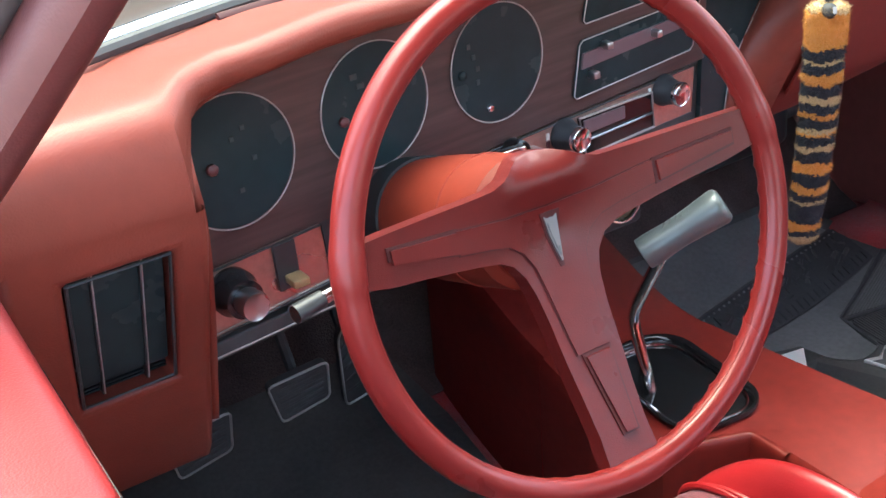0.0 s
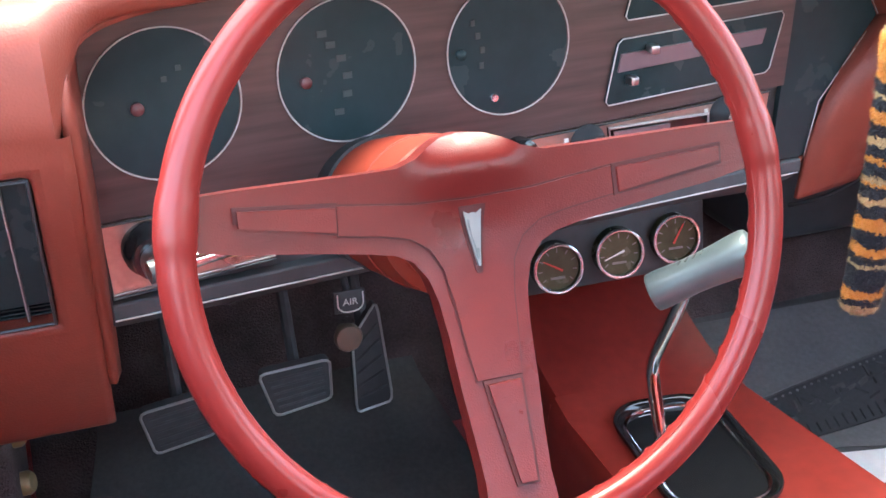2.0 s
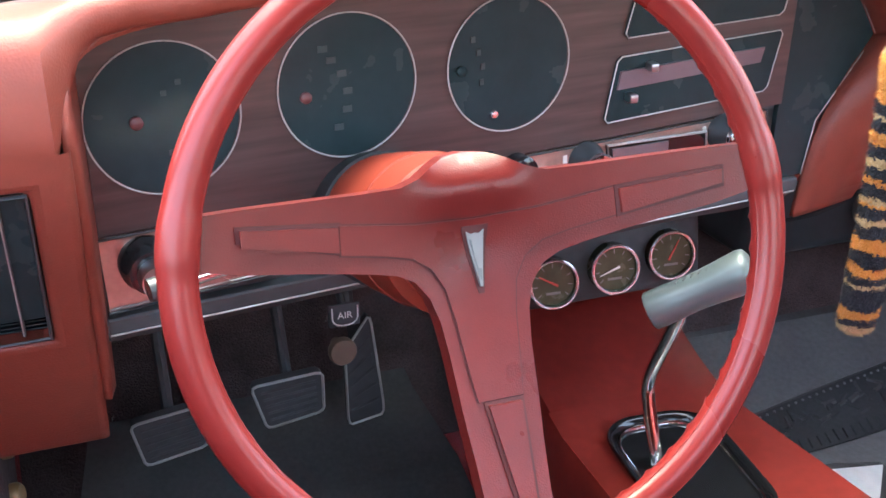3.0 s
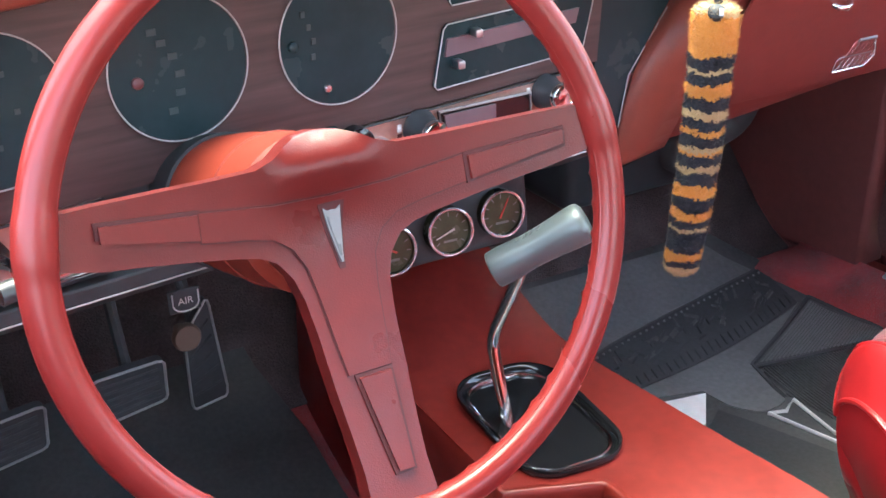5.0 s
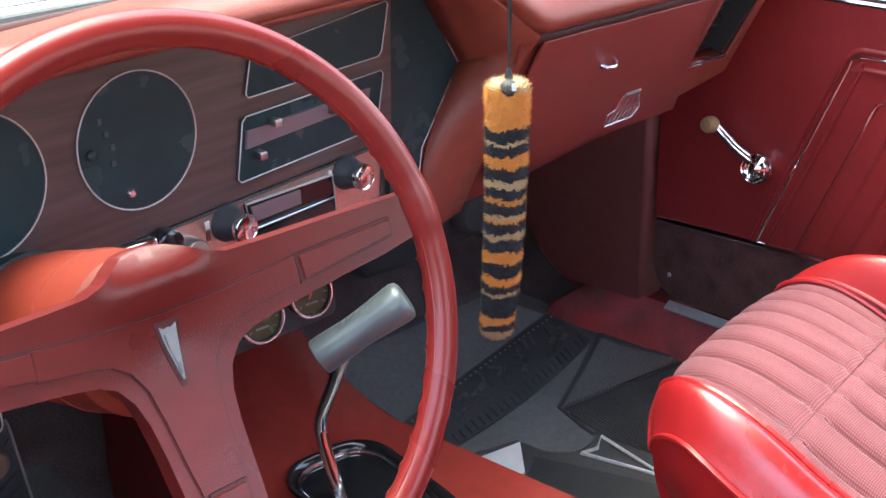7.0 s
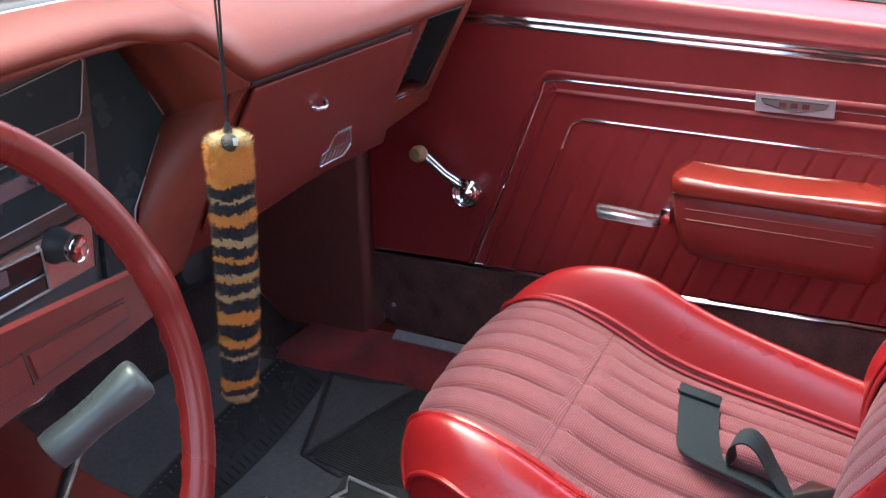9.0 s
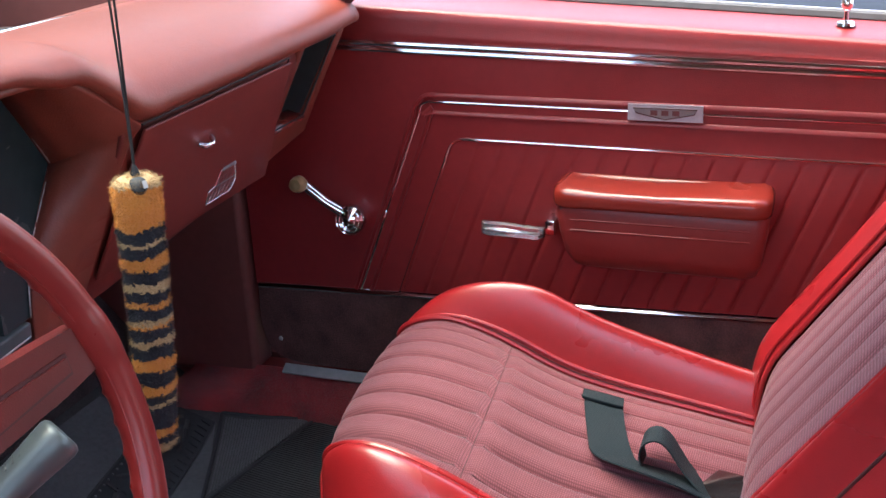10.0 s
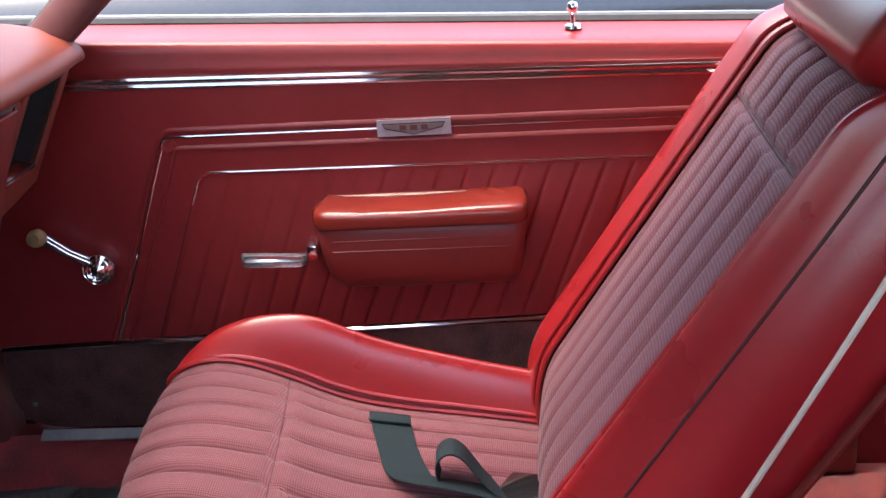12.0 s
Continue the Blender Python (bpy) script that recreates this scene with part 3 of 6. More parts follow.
def build_dashboard():
    dash = thing("dashboard", "red padded dashboard with a woodgrain instrument panel", "dashboard", (0, 0.3, 0.5))
    left_face = lambda z: float(np.interp(z, [0.47, 0.50, 0.55, 0.602, 0.665, 0.733, 0.76], [0.215, 0.19, 0.167, 0.146, 0.116, 0.084, 0.078]))
    right_face = lambda z: float(np.interp(z, [0.47, 0.55, 0.62, 0.70, 0.76], [0.345, 0.300, 0.262, 0.222, 0.188]))
    table = [
        (-0.765, [(0.11, 0.742), (0.076, 0.748), (0.078, 0.800), (0.087, 0.828), (0.112, 0.840), (0.29, 0.811), (0.46, 0.775)]),
        (-0.6015, [(0.11, 0.742), (0.076, 0.748), (0.079, 0.800), (0.088, 0.828), (0.114, 0.841), (0.30, 0.812), (0.46, 0.778)]),
        (-0.5965, [(0.135, 0.784), (0.102, 0.785), (0.098, 0.812), (0.104, 0.832), (0.126, 0.843), (0.30, 0.812), (0.46, 0.779)]),
        (-0.5885, [(0.15, 0.806), (0.122, 0.805), (0.114, 0.820), (0.118, 0.836), (0.138, 0.844), (0.31, 0.812), (0.46, 0.780)]),
        (-0.572, [(0.155, 0.815), (0.134, 0.814), (0.126, 0.826), (0.130, 0.839), (0.148, 0.8455), (0.32, 0.813), (0.46, 0.782)]),
        (-0.545, [(0.17, 0.8175), (0.146, 0.8165), (0.138, 0.828), (0.142, 0.841), (0.160, 0.847), (0.33, 0.814), (0.46, 0.785)]),
        (-0.420, [(0.19, 0.8235), (0.165, 0.8225), (0.159, 0.834), (0.164, 0.846), (0.182, 0.852), (0.36, 0.817), (0.46, 0.798)]),
        (0.020, [(0.21, 0.836), (0.185, 0.834), (0.180, 0.846), (0.20, 0.858), (0.26, 0.862), (0.35, 0.846), (0.46, 0.818)]),
        (0.105, [(0.21, 0.820), (0.182, 0.818), (0.177, 0.834), (0.20, 0.853), (0.26, 0.860), (0.35, 0.846), (0.46, 0.818)]),
        (0.190, [(0.20, 0.764), (0.163, 0.768), (0.161, 0.788), (0.185, 0.816), (0.25, 0.842), (0.35, 0.840), (0.46, 0.820)]),
        (0.560, [(0.20, 0.764), (0.163, 0.770), (0.161, 0.786), (0.178, 0.808), (0.25, 0.834), (0.35, 0.836), (0.46, 0.820)]),
        (0.676, [(0.20, 0.770), (0.166, 0.774), (0.164, 0.788), (0.180, 0.806), (0.25, 0.828), (0.35, 0.830), (0.46, 0.820)]),
    ]
    part("top_pad", loft(stations(table, span(-0.765, 0.676, 120), 3)), M_DASH, dash, "padded red vinyl dashboard top", solid=0.012)
    for x0, x1 in ((-0.47, -0.12), (0.12, 0.47)):
        slot = [(x, 0.395 - 0.10 * (x / 0.66) ** 2, 0.8195 + 0.0075 * min(1.0, max(0.0, (x + 0.42) / 0.44))) for x in span(x0, x1, 14)]
        # a low dark strip; its colour stands in for the shade inside the slot
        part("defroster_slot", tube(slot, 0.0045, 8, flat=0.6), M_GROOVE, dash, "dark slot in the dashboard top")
    vent_block(dash, -1, left_face, 0.600, 0.745, 0.628, 0.705, 0.602, 0.735, 0.76, 0.475)
    vent_block(dash, 1, right_face, 0.545, 0.676, 0.562, 0.656, 0.646, 0.764, 0.775, 0.594, 0.026, False)
    # bay walls round the instrument panel: from the panel's edge out to the padding's lip
    inner = [(x, PY(x) + 0.002, z) for x, z in ((-0.596, 0.53), (-0.594, 0.64), (-0.594, 0.745), (-0.594, 0.788), (-0.582, 0.809), (-0.55, 0.8185), (-0.46, 0.825), (-0.2, 0.832), (0.05, 0.836), (0.098, 0.826), (0.114, 0.812), (0.1725, 0.729), (0.1735, 0.724), (0.1735, 0.720), (0.104, 0.640), (0.088, 0.545))]
    outer = [(-0.601, left_face(0.53) + 0.004, 0.53), (-0.601, left_face(0.64) + .004, 0.64), (-0.603, 0.090, 0.745), (-0.606, 0.092, 0.788), (-0.592, 0.130, 0.811), (-0.552, 0.152, 0.8215), (-0.46, 0.172, 0.8270), (-0.2, 0.182, 0.8325), (0.05, 0.188, 0.838), (0.100, 0.186, 0.826), (0.126, 0.184, 0.812), (0.178, 0.178, 0.772), (0.188, 0.178, 0.764), (0.186, right_face(0.745) - 0.001, 0.745), (0.182, right_face(0.66) - 0.001, 0.66), (0.182, right_face(0.545) - 0.001, 0.545)]
    mid = [Vector(a).lerp(Vector(b), 0.5) for a, b in zip(inner, outer)]
    rows = [chaikin(inner, 2), chaikin([a.lerp(Vector(b), 0.5) for a, b in zip([Vector(p) for p in inner], mid)], 2), chaikin(mid, 2), chaikin(outer, 2)]
    part("bay_surround", loft(rows), M_DASH, dash, "red vinyl walls round the instrument bay", smooth=85, solid=0.006)
    # passenger side face, with glove box
    table = [(x, [(right_face(0.76) + 0.02, 0.768), (right_face(0.755), 0.755), (right_face(0.70), 0.70), (right_face(0.62), 0.62), (right_face(0.56), 0.56), (0.315, 0.538), (0.40, 0.532), (0.50, 0.55)]) for x in (0.150, 0.176, 0.550)]
    table[0] = (0.150, [(y + 0.05, z) for y, z in table[0][1]])
    table[2] = (0.550, [(y, z) for y, z in table[2][1][:4]] + [(right_face(0.585), 0.585), (0.315, 0.566), (0.40, 0.556), (0.50, 0.56)])
    part("passenger_face", loft(stations(table, [0.178] + span(0.19, 0.550, 6), 2)), M_GLOVE, dash, solid=0.006)
    gf = lambda x, z, d=0: (x, right_face(z) - d, z)
    grid = [[gf(0.196 + (0.312 + 0.36 * (0.757 - z)) * t, z, 0.0045) for z in span(0.588, 0.757, 4)] for t in span(0, 1, 6)]
    door = part("glove_box_door", loft(grid), M_GLOVE, dash, "red glove box door", solid=0.004, bevel=0.002)
    edge = [gf(0.196 + 0.312 * t, 0.7605, 0.002) for t in span(0, 1, 6)] + [gf(0.511 + 0.36 * (0.757 - z), z, 0.002) for z in (0.75, 0.70, 0.64, 0.588)]
    part("door_gap", tube(edge, 0.0012, 6), M_MATTE, dash)
    nrm = Vector((0, -0.88, -0.42)).normalized()
    lk = Vector(gf(0.341, 0.707, 0.004))
    lock = part("lock", lathe([(0.0105, 0), (0.0105, 0.0015), (0.0085, 0.004), (0.0060, 0.0045), (0.001, 0.0045)], lk + Vector((0, 0, 0.004)), nrm, 22), M_STEEL, door, "chrome glove box lock")
    part("thumb_latch", moved(tube([(-0.012, 0, 0.002), (-0.009, -0.006, -0.001), (0.0, -0.009, -0.002), (0.009, -0.006, -0.001), (0.012, 0, 0.002)], 0.0030, 10), Matrix.Translation(lk + Vector((0, -0.003, -0.006))) @ Matrix.Rotation(radians(-6), 4, "Y")), M_CHROME, lock)
    # glove box badge: a stepped outline of two rows of plain bars
    ub, vb_ = Vector((1, 0, 0)), Vector((0, 0.43, -0.9)).normalized()
    c0 = Vector(gf(0.448, 0.630, 0.006))
    at = lambda a, b, d=0.0: c0 + ub * (a * 0.92 - 0.010) - vb_ * b + nrm * d
    outline = [(-0.037, -0.030), (-0.042, -0.011), (-0.028, -0.006), (-0.026, 0.013), (-0.020, 0.017), (0.008, 0.017), (0.013, 0.012), (0.031, -0.014), (0.022, -0.030)]
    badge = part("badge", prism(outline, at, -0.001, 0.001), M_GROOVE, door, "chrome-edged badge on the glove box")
    part("badge_edge", tube([at(a, b, 0.0022) for a, b in outline], 0.0013, 8, closed=True), M_LATCH, badge, "bright outline")
    part("badge_top", tube([at(-0.022, 0.0165, 0.003), at(0.010, 0.0165, 0.003)], 0.0026, 8), M_BRIGHT, badge)
    part("badge_divider", tube([at(-0.040, -0.0085, 0.0015), at(0.026, -0.0075, 0.0015)], 0.0014, 6), M_BRIGHT, badge)
    for n, a0, a1, b, h in ((4, -0.024, 0.017, 0.0035, 0.0075), (6, -0.036, 0.026, -0.019, 0.0080)):
        for k in range(n):
            a = a0 + (a1 - a0) * (k + 0.5) / n
            part("bar", prism([(a - 0.0030, b - h), (a - 0.0012, b - h), (a + 0.0026, b + h), (a + 0.0008, b + h)], at, 0.001, 0.0030), M_LATCH, badge)
    part("key_pip", lathe([(0.0045, 0), (0.004, 0.002), (0.0005, 0.0025)], gf(0.342, 0.688, 0.004), nrm, 16), M_LAMP, door)
    build_panel(dash)
    # dark lower trim and the underside
    rows = [[(x, PY(x) + 0.02, 0.590), (x, PY(x) - 0.003, 0.588), (x, PY(x) - 0.002, 0.574), (x, PY(x) + 0.016, 0.560), (x, 0.36, 0.520), (x, 0.52, 0.515)] for x in (-0.60, -0.45, -0.30, 0.0, 0.088)]
    low = part("lower_trim", loft(rows), M_MATTE, dash, "black lower trim of the dashboard", bevel=0.002)
    part("trim_line", tube([(x, PY(x) - 0.0032, 0.5745) for x in (-0.595, -0.30, 0.085)], 0.0009, 6), M_LINE, low, "thin bright line")
    return dash


def PY(x):
    """The instrument panel's plane, turned a little away from the driver's door."""
    return 0.205 + 0.11 * (x + 0.53)


PN = Vector((0.11, -1, 0)).normalized()


def on_panel(a, b, d):
    """A place on the instrument panel; d is depth behind its face."""
    return Vector((a, PY(a), b)) - PN * d


def dial(panel, x, z, r, marks):
    c = on_panel(x, z, 0)
    part("dial_glass", lathe([(r - 0.001, -0.004), (r - 0.001, 0.0012), (0.0005, 0.0014)], c, PN, 48), M_FACE, panel, "dark tinted dial")
    part("dial_ring", tube([on_panel(x + r * math.cos(a), z + r * math.sin(a), -0.002) for a in span(0, 2 * math.pi, 64)[:-1]], 0.0007, 6, closed=True), M_LINE, panel, "thin silver ring")
    marks(x, z)


def dot(panel, x, z, r, m, name="reset_knob"):
    part(name, lathe([(r, 0), (r, 0.003), (r * 0.7, 0.0045), (0.0003, 0.005)], on_panel(x, z, -0.0015), PN, 16), m, panel)


def build_panel(dash):
    poly = [(-0.596, 0.654), (-0.596, 0.745), (-0.595, 0.789), (-0.583, 0.810), (-0.55, 0.8195), (-0.46, 0.826), (-0.2, 0.833), (0.05, 0.835), (0.066, 0.829), (0.058, 0.668), (-0.25, 0.662), (-0.46, 0.657)]
    panel = part("instrument_panel", prism(poly, on_panel, 0, 0.006), M_WOOD, dash, "woodgrain instrument panel")
    poly = [(0.062, 0.832), (0.080, 0.828), (0.116, 0.806), (0.171, 0.724), (0.106, 0.645), (0.095, 0.59), (0.052, 0.59), (0.056, 0.668)]
    side = part("side_face", prism(poly, on_panel, 0.001, 0.007), M_FACE, dash, "glossy black panel end")
    part("edge_line", tube([on_panel(a - 0.002, b, -0.001) for a, b in poly[1:6]], 0.0007, 6), M_LINE, side)
    part("lower_face", prism([(-0.594, 0.575), (0.095, 0.575), (0.095, 0.67), (-0.594, 0.66)], on_panel, 0.008, 0.014), M_MATTE, dash)
    part("edge_bead", tube(chaikin([on_panel(a, b, -0.010) for a, b in ((-0.592, 0.575), (-0.592, 0.745), (-0.592, 0.786), (-0.580, 0.803), (-0.55, 0.811), (-0.46, 0.817), (-0.3, 0.824))], 2), 0.0016, 8), M_BLACK, dash)

    def seg_marks(pts, w=0.0046, h=0.0060):
        for a, b in pts:
            part("bar", prism([(a - w / 2, b - h / 2), (a + w / 2, b - h / 2), (a + w / 2, b + h / 2), (a - w / 2, b + h / 2)], on_panel, -0.0022, -0.0012), M_DIMMARK, panel)

    def m1(x, z):
        dot(panel, -0.5515, 0.738, 0.0050, M_LAMP, "warning_lamp")
        seg_marks([(-0.5297, 0.757), (-0.5186, 0.764), (-0.512, 0.736), (-0.528, 0.712)], 0.004, 0.004)

    def m2(x, z):
        dot(panel, -0.4232, 0.7394, 0.0046, M_LAMP, "warning_lamp")
        seg_marks([(-0.4075, 0.775), (-0.4011, 0.7658), (-0.3929, 0.7545), (-0.3885, 0.7403), (-0.3894, 0.7258), (-0.3968, 0.7121)], 0.0075, 0.0050)

    def m3(x, z):
        dot(panel, -0.260, 0.7036, 0.0040, M_CHROME)
        dot(panel, -0.290, 0.7436, 0.0045, M_FACE, "warning_lamp")
        seg_marks([(-0.279, 0.768), (-0.274, 0.757), (-0.270, 0.745), (-0.271, 0.732)], 0.004, 0.005)

    dial(panel, -0.5314, 0.738, 0.0572, m1)
    dial(panel, -0.3878, 0.744, 0.0572, m2)
    dial(panel, -0.2448, 0.744, 0.0572, m3)

    def slot(pts, label):
        loop = []
        for i in range(4):
            a, b, c = (Vector((*pts[k % 4], 0)) for k in (i - 1, i, i + 1))
            loop += [b + (a - b).normalized() * 0.004, b + (c - b).normalized() * 0.004]
        loop = [(v.x, v.y) for v in loop]
        q = part("control_face", prism(loop, on_panel, -0.002, 0.002), M_FACE, panel, label)
        part("face_line", tube([on_panel(a, b, -0.003) for a, b in loop], 0.0007, 6, closed=True), M_LINE, q)
        return q
    slot([(-0.132, 0.753), (0.0444, 0.7565), (0.0586, 0.809), (-0.121, 0.792)], "black blank panel with a silver outline")
    q = slot([(-0.149, 0.6787), (0.034, 0.6850), (0.0476, 0.742), (-0.137, 0.7370)], "black heater control panel with sliders")
    part("slider_slot", prism([(-0.137, 0.708), (0.022, 0.714), (0.026, 0.728), (-0.134, 0.724)], on_panel, -0.0045, -0.002), M_SMOKE, q, "smoky grey slider strip")
    for x, z in ((-0.1050, 0.7265), (-0.0310, 0.7200), (-0.1255, 0.7010)):
        part("slider_knob", moved(box((0, 0, 0), (0.008, 0.012, 0.0075), 0.0012), Matrix.Translation(on_panel(x, z, -0.009))), M_STEEL, q, "bright slider knob")
    # engine-turned plates
    corners = [(-0.588, 0.5935), (-0.459, 0.5995), (-0.462, 0.6565), (-0.590, 0.6535)]
    plate = part("lamp_switch_plate", prism(corners, on_panel, -0.003, 0.003), M_ROSE, dash, "engine-turned rosy metal plate")
    part("plate_edge", tube([on_panel(a, b, -0.004) for a, b in corners], 0.0012, 6, closed=True), M_BLACK, plate)
    part("plate_bead", tube([on_panel(a, b + 0.003, -0.0042) for a, b in corners[:2]], 0.0008, 6), M_LINE, plate)
    k = on_panel(-0.557, 0.631, -0.003)
    part("knob_base", lathe([(0.021, 0), (0.021, 0.010), (0.018, 0.014), (0.017, 0.026), (0.012, 0.027)], k, PN, 28), M_GLOSS, plate, "black knob collar")
    part("knob_cap", lathe([(0.0115, 0.025), (0.0128, 0.030), (0.0130, 0.041), (0.0122, 0.0440), (0.0105, 0.0432), (0.0005, 0.0425)], k, PN, 28), M_STEEL, plate, "brushed metal lamp knob")
    part("wiper_switch", prism([(-0.513, 0.612), (-0.492, 0.612), (-0.492, 0.655), (-0.513, 0.655)], on_panel, -0.007, 0.0), M_BLACK, plate)
    part("switch_lever", moved(box((0, 0, 0), (0.016, 0.020, 0.008), 0.002), Matrix.Translation(on_panel(-0.500, 0.622, -0.016))), M_BRASS, plate)
    poly = [(-0.300, 0.612), (0.033, 0.612), (0.038, 0.6655), (-0.29, 0.6600)]
    plate = part("radio_plate", prism(poly, on_panel, -0.003, 0.003), M_ROSE, dash, "engine-turned rosy metal radio plate")
    part("plate_edge", tube([on_panel(a, b, -0.0035) for a, b in poly], 0.0010, 6, closed=True), M_BLACK, plate)
    win = [(-0.139, 0.616), (-0.034, 0.616), (-0.0365, 0.656), (-0.1465, 0.6590)]
    radio = part("radio", prism(win, on_panel, -0.006, 0.0), M_GLOSS, plate, "black radio face")
    part("radio_rim", tube([on_panel(a, b, -0.007) for a, b in win], 0.0014, 6, closed=True), M_LINE, radio)
    part("tuning_window", prism([(-0.138, 0.640), (-0.080, 0.640), (-0.080, 0.6535), (-0.141, 0.6550)], on_panel, -0.008, -0.006), M_SMOKE, radio, "pinkish tuning window")
    part("radio_bar", tube([on_panel(-0.138, 0.633, -0.008), on_panel(-0.036, 0.633, -0.008)], 0.0013, 6), M_STEEL, radio)
    for x, z in ((-0.167, 0.648), (-0.015, 0.652)):
        c = on_panel(x, z, -0.003)
        part("knob_ring", lathe([(0.0175, 0), (0.0175, 0.004), (0.0150, 0.008), (0.0140, 0.013), (0.0128, 0.015), (0.0128, 0.023), (0.010, 0.023)], c, PN, 28), M_BLACK, plate)
        knob = part("knob", lathe([(0.0125, 0.021), (0.0132, 0.023), (0.0132, 0.027), (0.0122, 0.0285), (0.0112, 0.0278)], c, PN, 28), M_CHROME, plate, "chrome-edged black radio knob")
        part("knob_face", lathe([(0.0114, 0.024), (0.0112, 0.0276), (0.0060, 0.0272), (0.0005, 0.0268)], c, PN, 28), M_BRIGHT, knob, "brushed metal face")
        for dz, h, m in ((0.004, 0.0035, M_WHITE), (-0.006, 0.0045, M_LAMP)):
            part("bar", prism([(x - 0.0235, z + dz - h), (x - 0.0195, z + dz - h), (x - 0.0195, z + dz + h), (x - 0.0235, z + dz + h)], on_panel, -0.0042, -0.003), m, plate)
    part("lighter", lathe([(0.016, 0), (0.016, 0.012), (0.013, 0.014), (0.0005, 0.014)], on_panel(-0.238, 0.650, -0.003), PN, 28), M_GLOSS, plate, "black cigar lighter")
    part("wiper_knob", lathe([(0.0135, 0), (0.0135, 0.014), (0.012, 0.016), (0.0005, 0.016)], on_panel(-0.212, 0.636, -0.003), PN, 28), M_STEEL, plate)


# ---------- steering wheel and column ----------
WC = Vector((-0.3705, -0.0439, 0.7048))
TILT = radians(16.24)
W_UP, W_N = Vector((0, math.sin(TILT), math.cos(TILT))), Vector((0, -math.cos(TILT), math.sin(TILT)))
W_X = Vector((1, 0, 0))


def wp(u, v, w):
    return WC + W_X * u + W_UP * v + W_N * w


def build_wheel():
    wheel = thing("steering_wheel", "red three-spoke steering wheel with a padded horn bar", "steering wheel", tuple(wp(0, 0, -0.08)))
    R, r = 0.1872, 0.0101
    rows = []
    for k in range(624):
        a = 2 * math.pi * k / 624
        c = wp(R * math.cos(a), R * math.sin(a), 0)
        e = W_X * math.cos(a) + W_UP * math.sin(a)
        swell = 1 + 0.10 * sum(math.exp(-((((a - radians(g) + math.pi) % (2 * math.pi)) - math.pi) / 0.085) ** 4) for g in (11.0, 169.0, 270.0))   # where the arms join
        row = []
        for j in range(20):
            t = 2 * math.pi * j / 20
            rr = r * (1 + 0.10 * math.cos(2 * t)) * swell
            back = max(0.0, -math.cos(t - 0.80))      # finger grips, inside and behind
            rr += 0.0017 * (1 - abs(math.sin(a * 27))) ** 2.2 * back ** 6
            row.append(c + e * rr * math.cos(t) + W_N * rr * 1.12 * math.sin(t))
        rows.append(row)
    part("rim", loft(rows, ring=True, closed=True), M_WHEEL, wheel, "smooth red rim with finger grips")
    seam = [wp((R - r * 0.98) * math.cos(a), (R - r * 0.98) * math.sin(a), 0.0035) for a in span(0, 2 * math.pi, 128)[:-1]]
    part("rim_seam", tube(seam, 0.0008, 5, closed=True), M_WHEEL, wheel)
    # dished spoke bar: outline of the three arms
    half = [(0.0, 0.0622), (0.014, 0.0605), (0.025, 0.0560), (0.035, 0.0500), (0.048, 0.0460), (0.075, 0.0460), (0.110, 0.0470), (0.150, 0.0480), (0.1790, 0.0480),
            (0.1800, 0.0190), (0.150, 0.0115), (0.128, 0.0080), (0.095, 0.0020), (0.070, -0.0030), (0.054, -0.0070), (0.043, -0.0130), (0.0345, -0.0250), (0.0300, -0.0400), (0.0275, -0.0620), (0.0258, -0.0950), (0.0235, -0.1250), (0.0220, -0.1520), (0.0235, -0.1800), (0.0, -0.1830)]
    def dish(u, v):
        hump = math.exp(-(u / 0.034) ** 4) * (0.0060 * (lambda q: q * q * (3 - 2 * q))(max(0.0, min(1.0, (v - 0.016) / 0.034))) - 0.021 * max(0.0, (v - 0.036) / 0.026) ** 1.7)
        return -0.044 + 0.044 * min(1.0, math.hypot(u, v) / 0.180) ** 1.15 + hump
    full = half + [(-u, v) for u, v in half[-2:0:-1]]
    def slab(outline, lift, depth, r=0.0):
        """A dished solid over an outline, from a fine grid trimmed to it."""
        bm = bmesh.new()
        vs = [bm.verts.new((u, v, 0)) for u, v in outline]
        f = bm.faces.new(vs)
        if r:                                  # rounded upper edge
            done = 0.0
            for v in f.verts:
                v.co.z = -r
            for d in (0.08, 0.30, 0.62, 1.0):
                bmesh.ops.inset_region(bm, faces=[f], thickness=r * (d - done), use_even_offset=True)
                done = d
                for v in f.verts:
                    v.co.z = -r * (1 - math.sqrt(1 - (1 - d) ** 2))
        bmesh.ops.triangulate(bm, faces=bm.faces[:])
        for axis, lo, hi in ((0, -0.18, 0.18), (1, -0.18, 0.06)):
            k = lo
            while k < hi:
                co, no = ((k, 0, 0), (1, 0, 0)) if axis == 0 else ((0, k, 0), (0, 1, 0))
                bmesh.ops.bisect_plane(bm, geom=bm.verts[:] + bm.edges[:] + bm.faces[:], plane_co=co, plane_no=no)
                k += 0.006
        bmesh.ops.remove_doubles(bm, verts=bm.verts, dist=1e-5)
        ext = bmesh.ops.extrude_face_region(bm, geom=bm.faces[:])
        low = [g for g in ext["geom"] if isinstance(g, bmesh.types.BMVert)]
        for v in low:
            v.co.z = -depth
        for v in bm.verts:
            u, b, d = v.co
            v.co = wp(u, b, dish(u, b) + lift + d)
        return bm
    bar = part("spoke_bar", slab(full, 0.0, 0.018, 0.0045), M_PAD, wheel, "grained red three-arm horn bar", smooth=50)
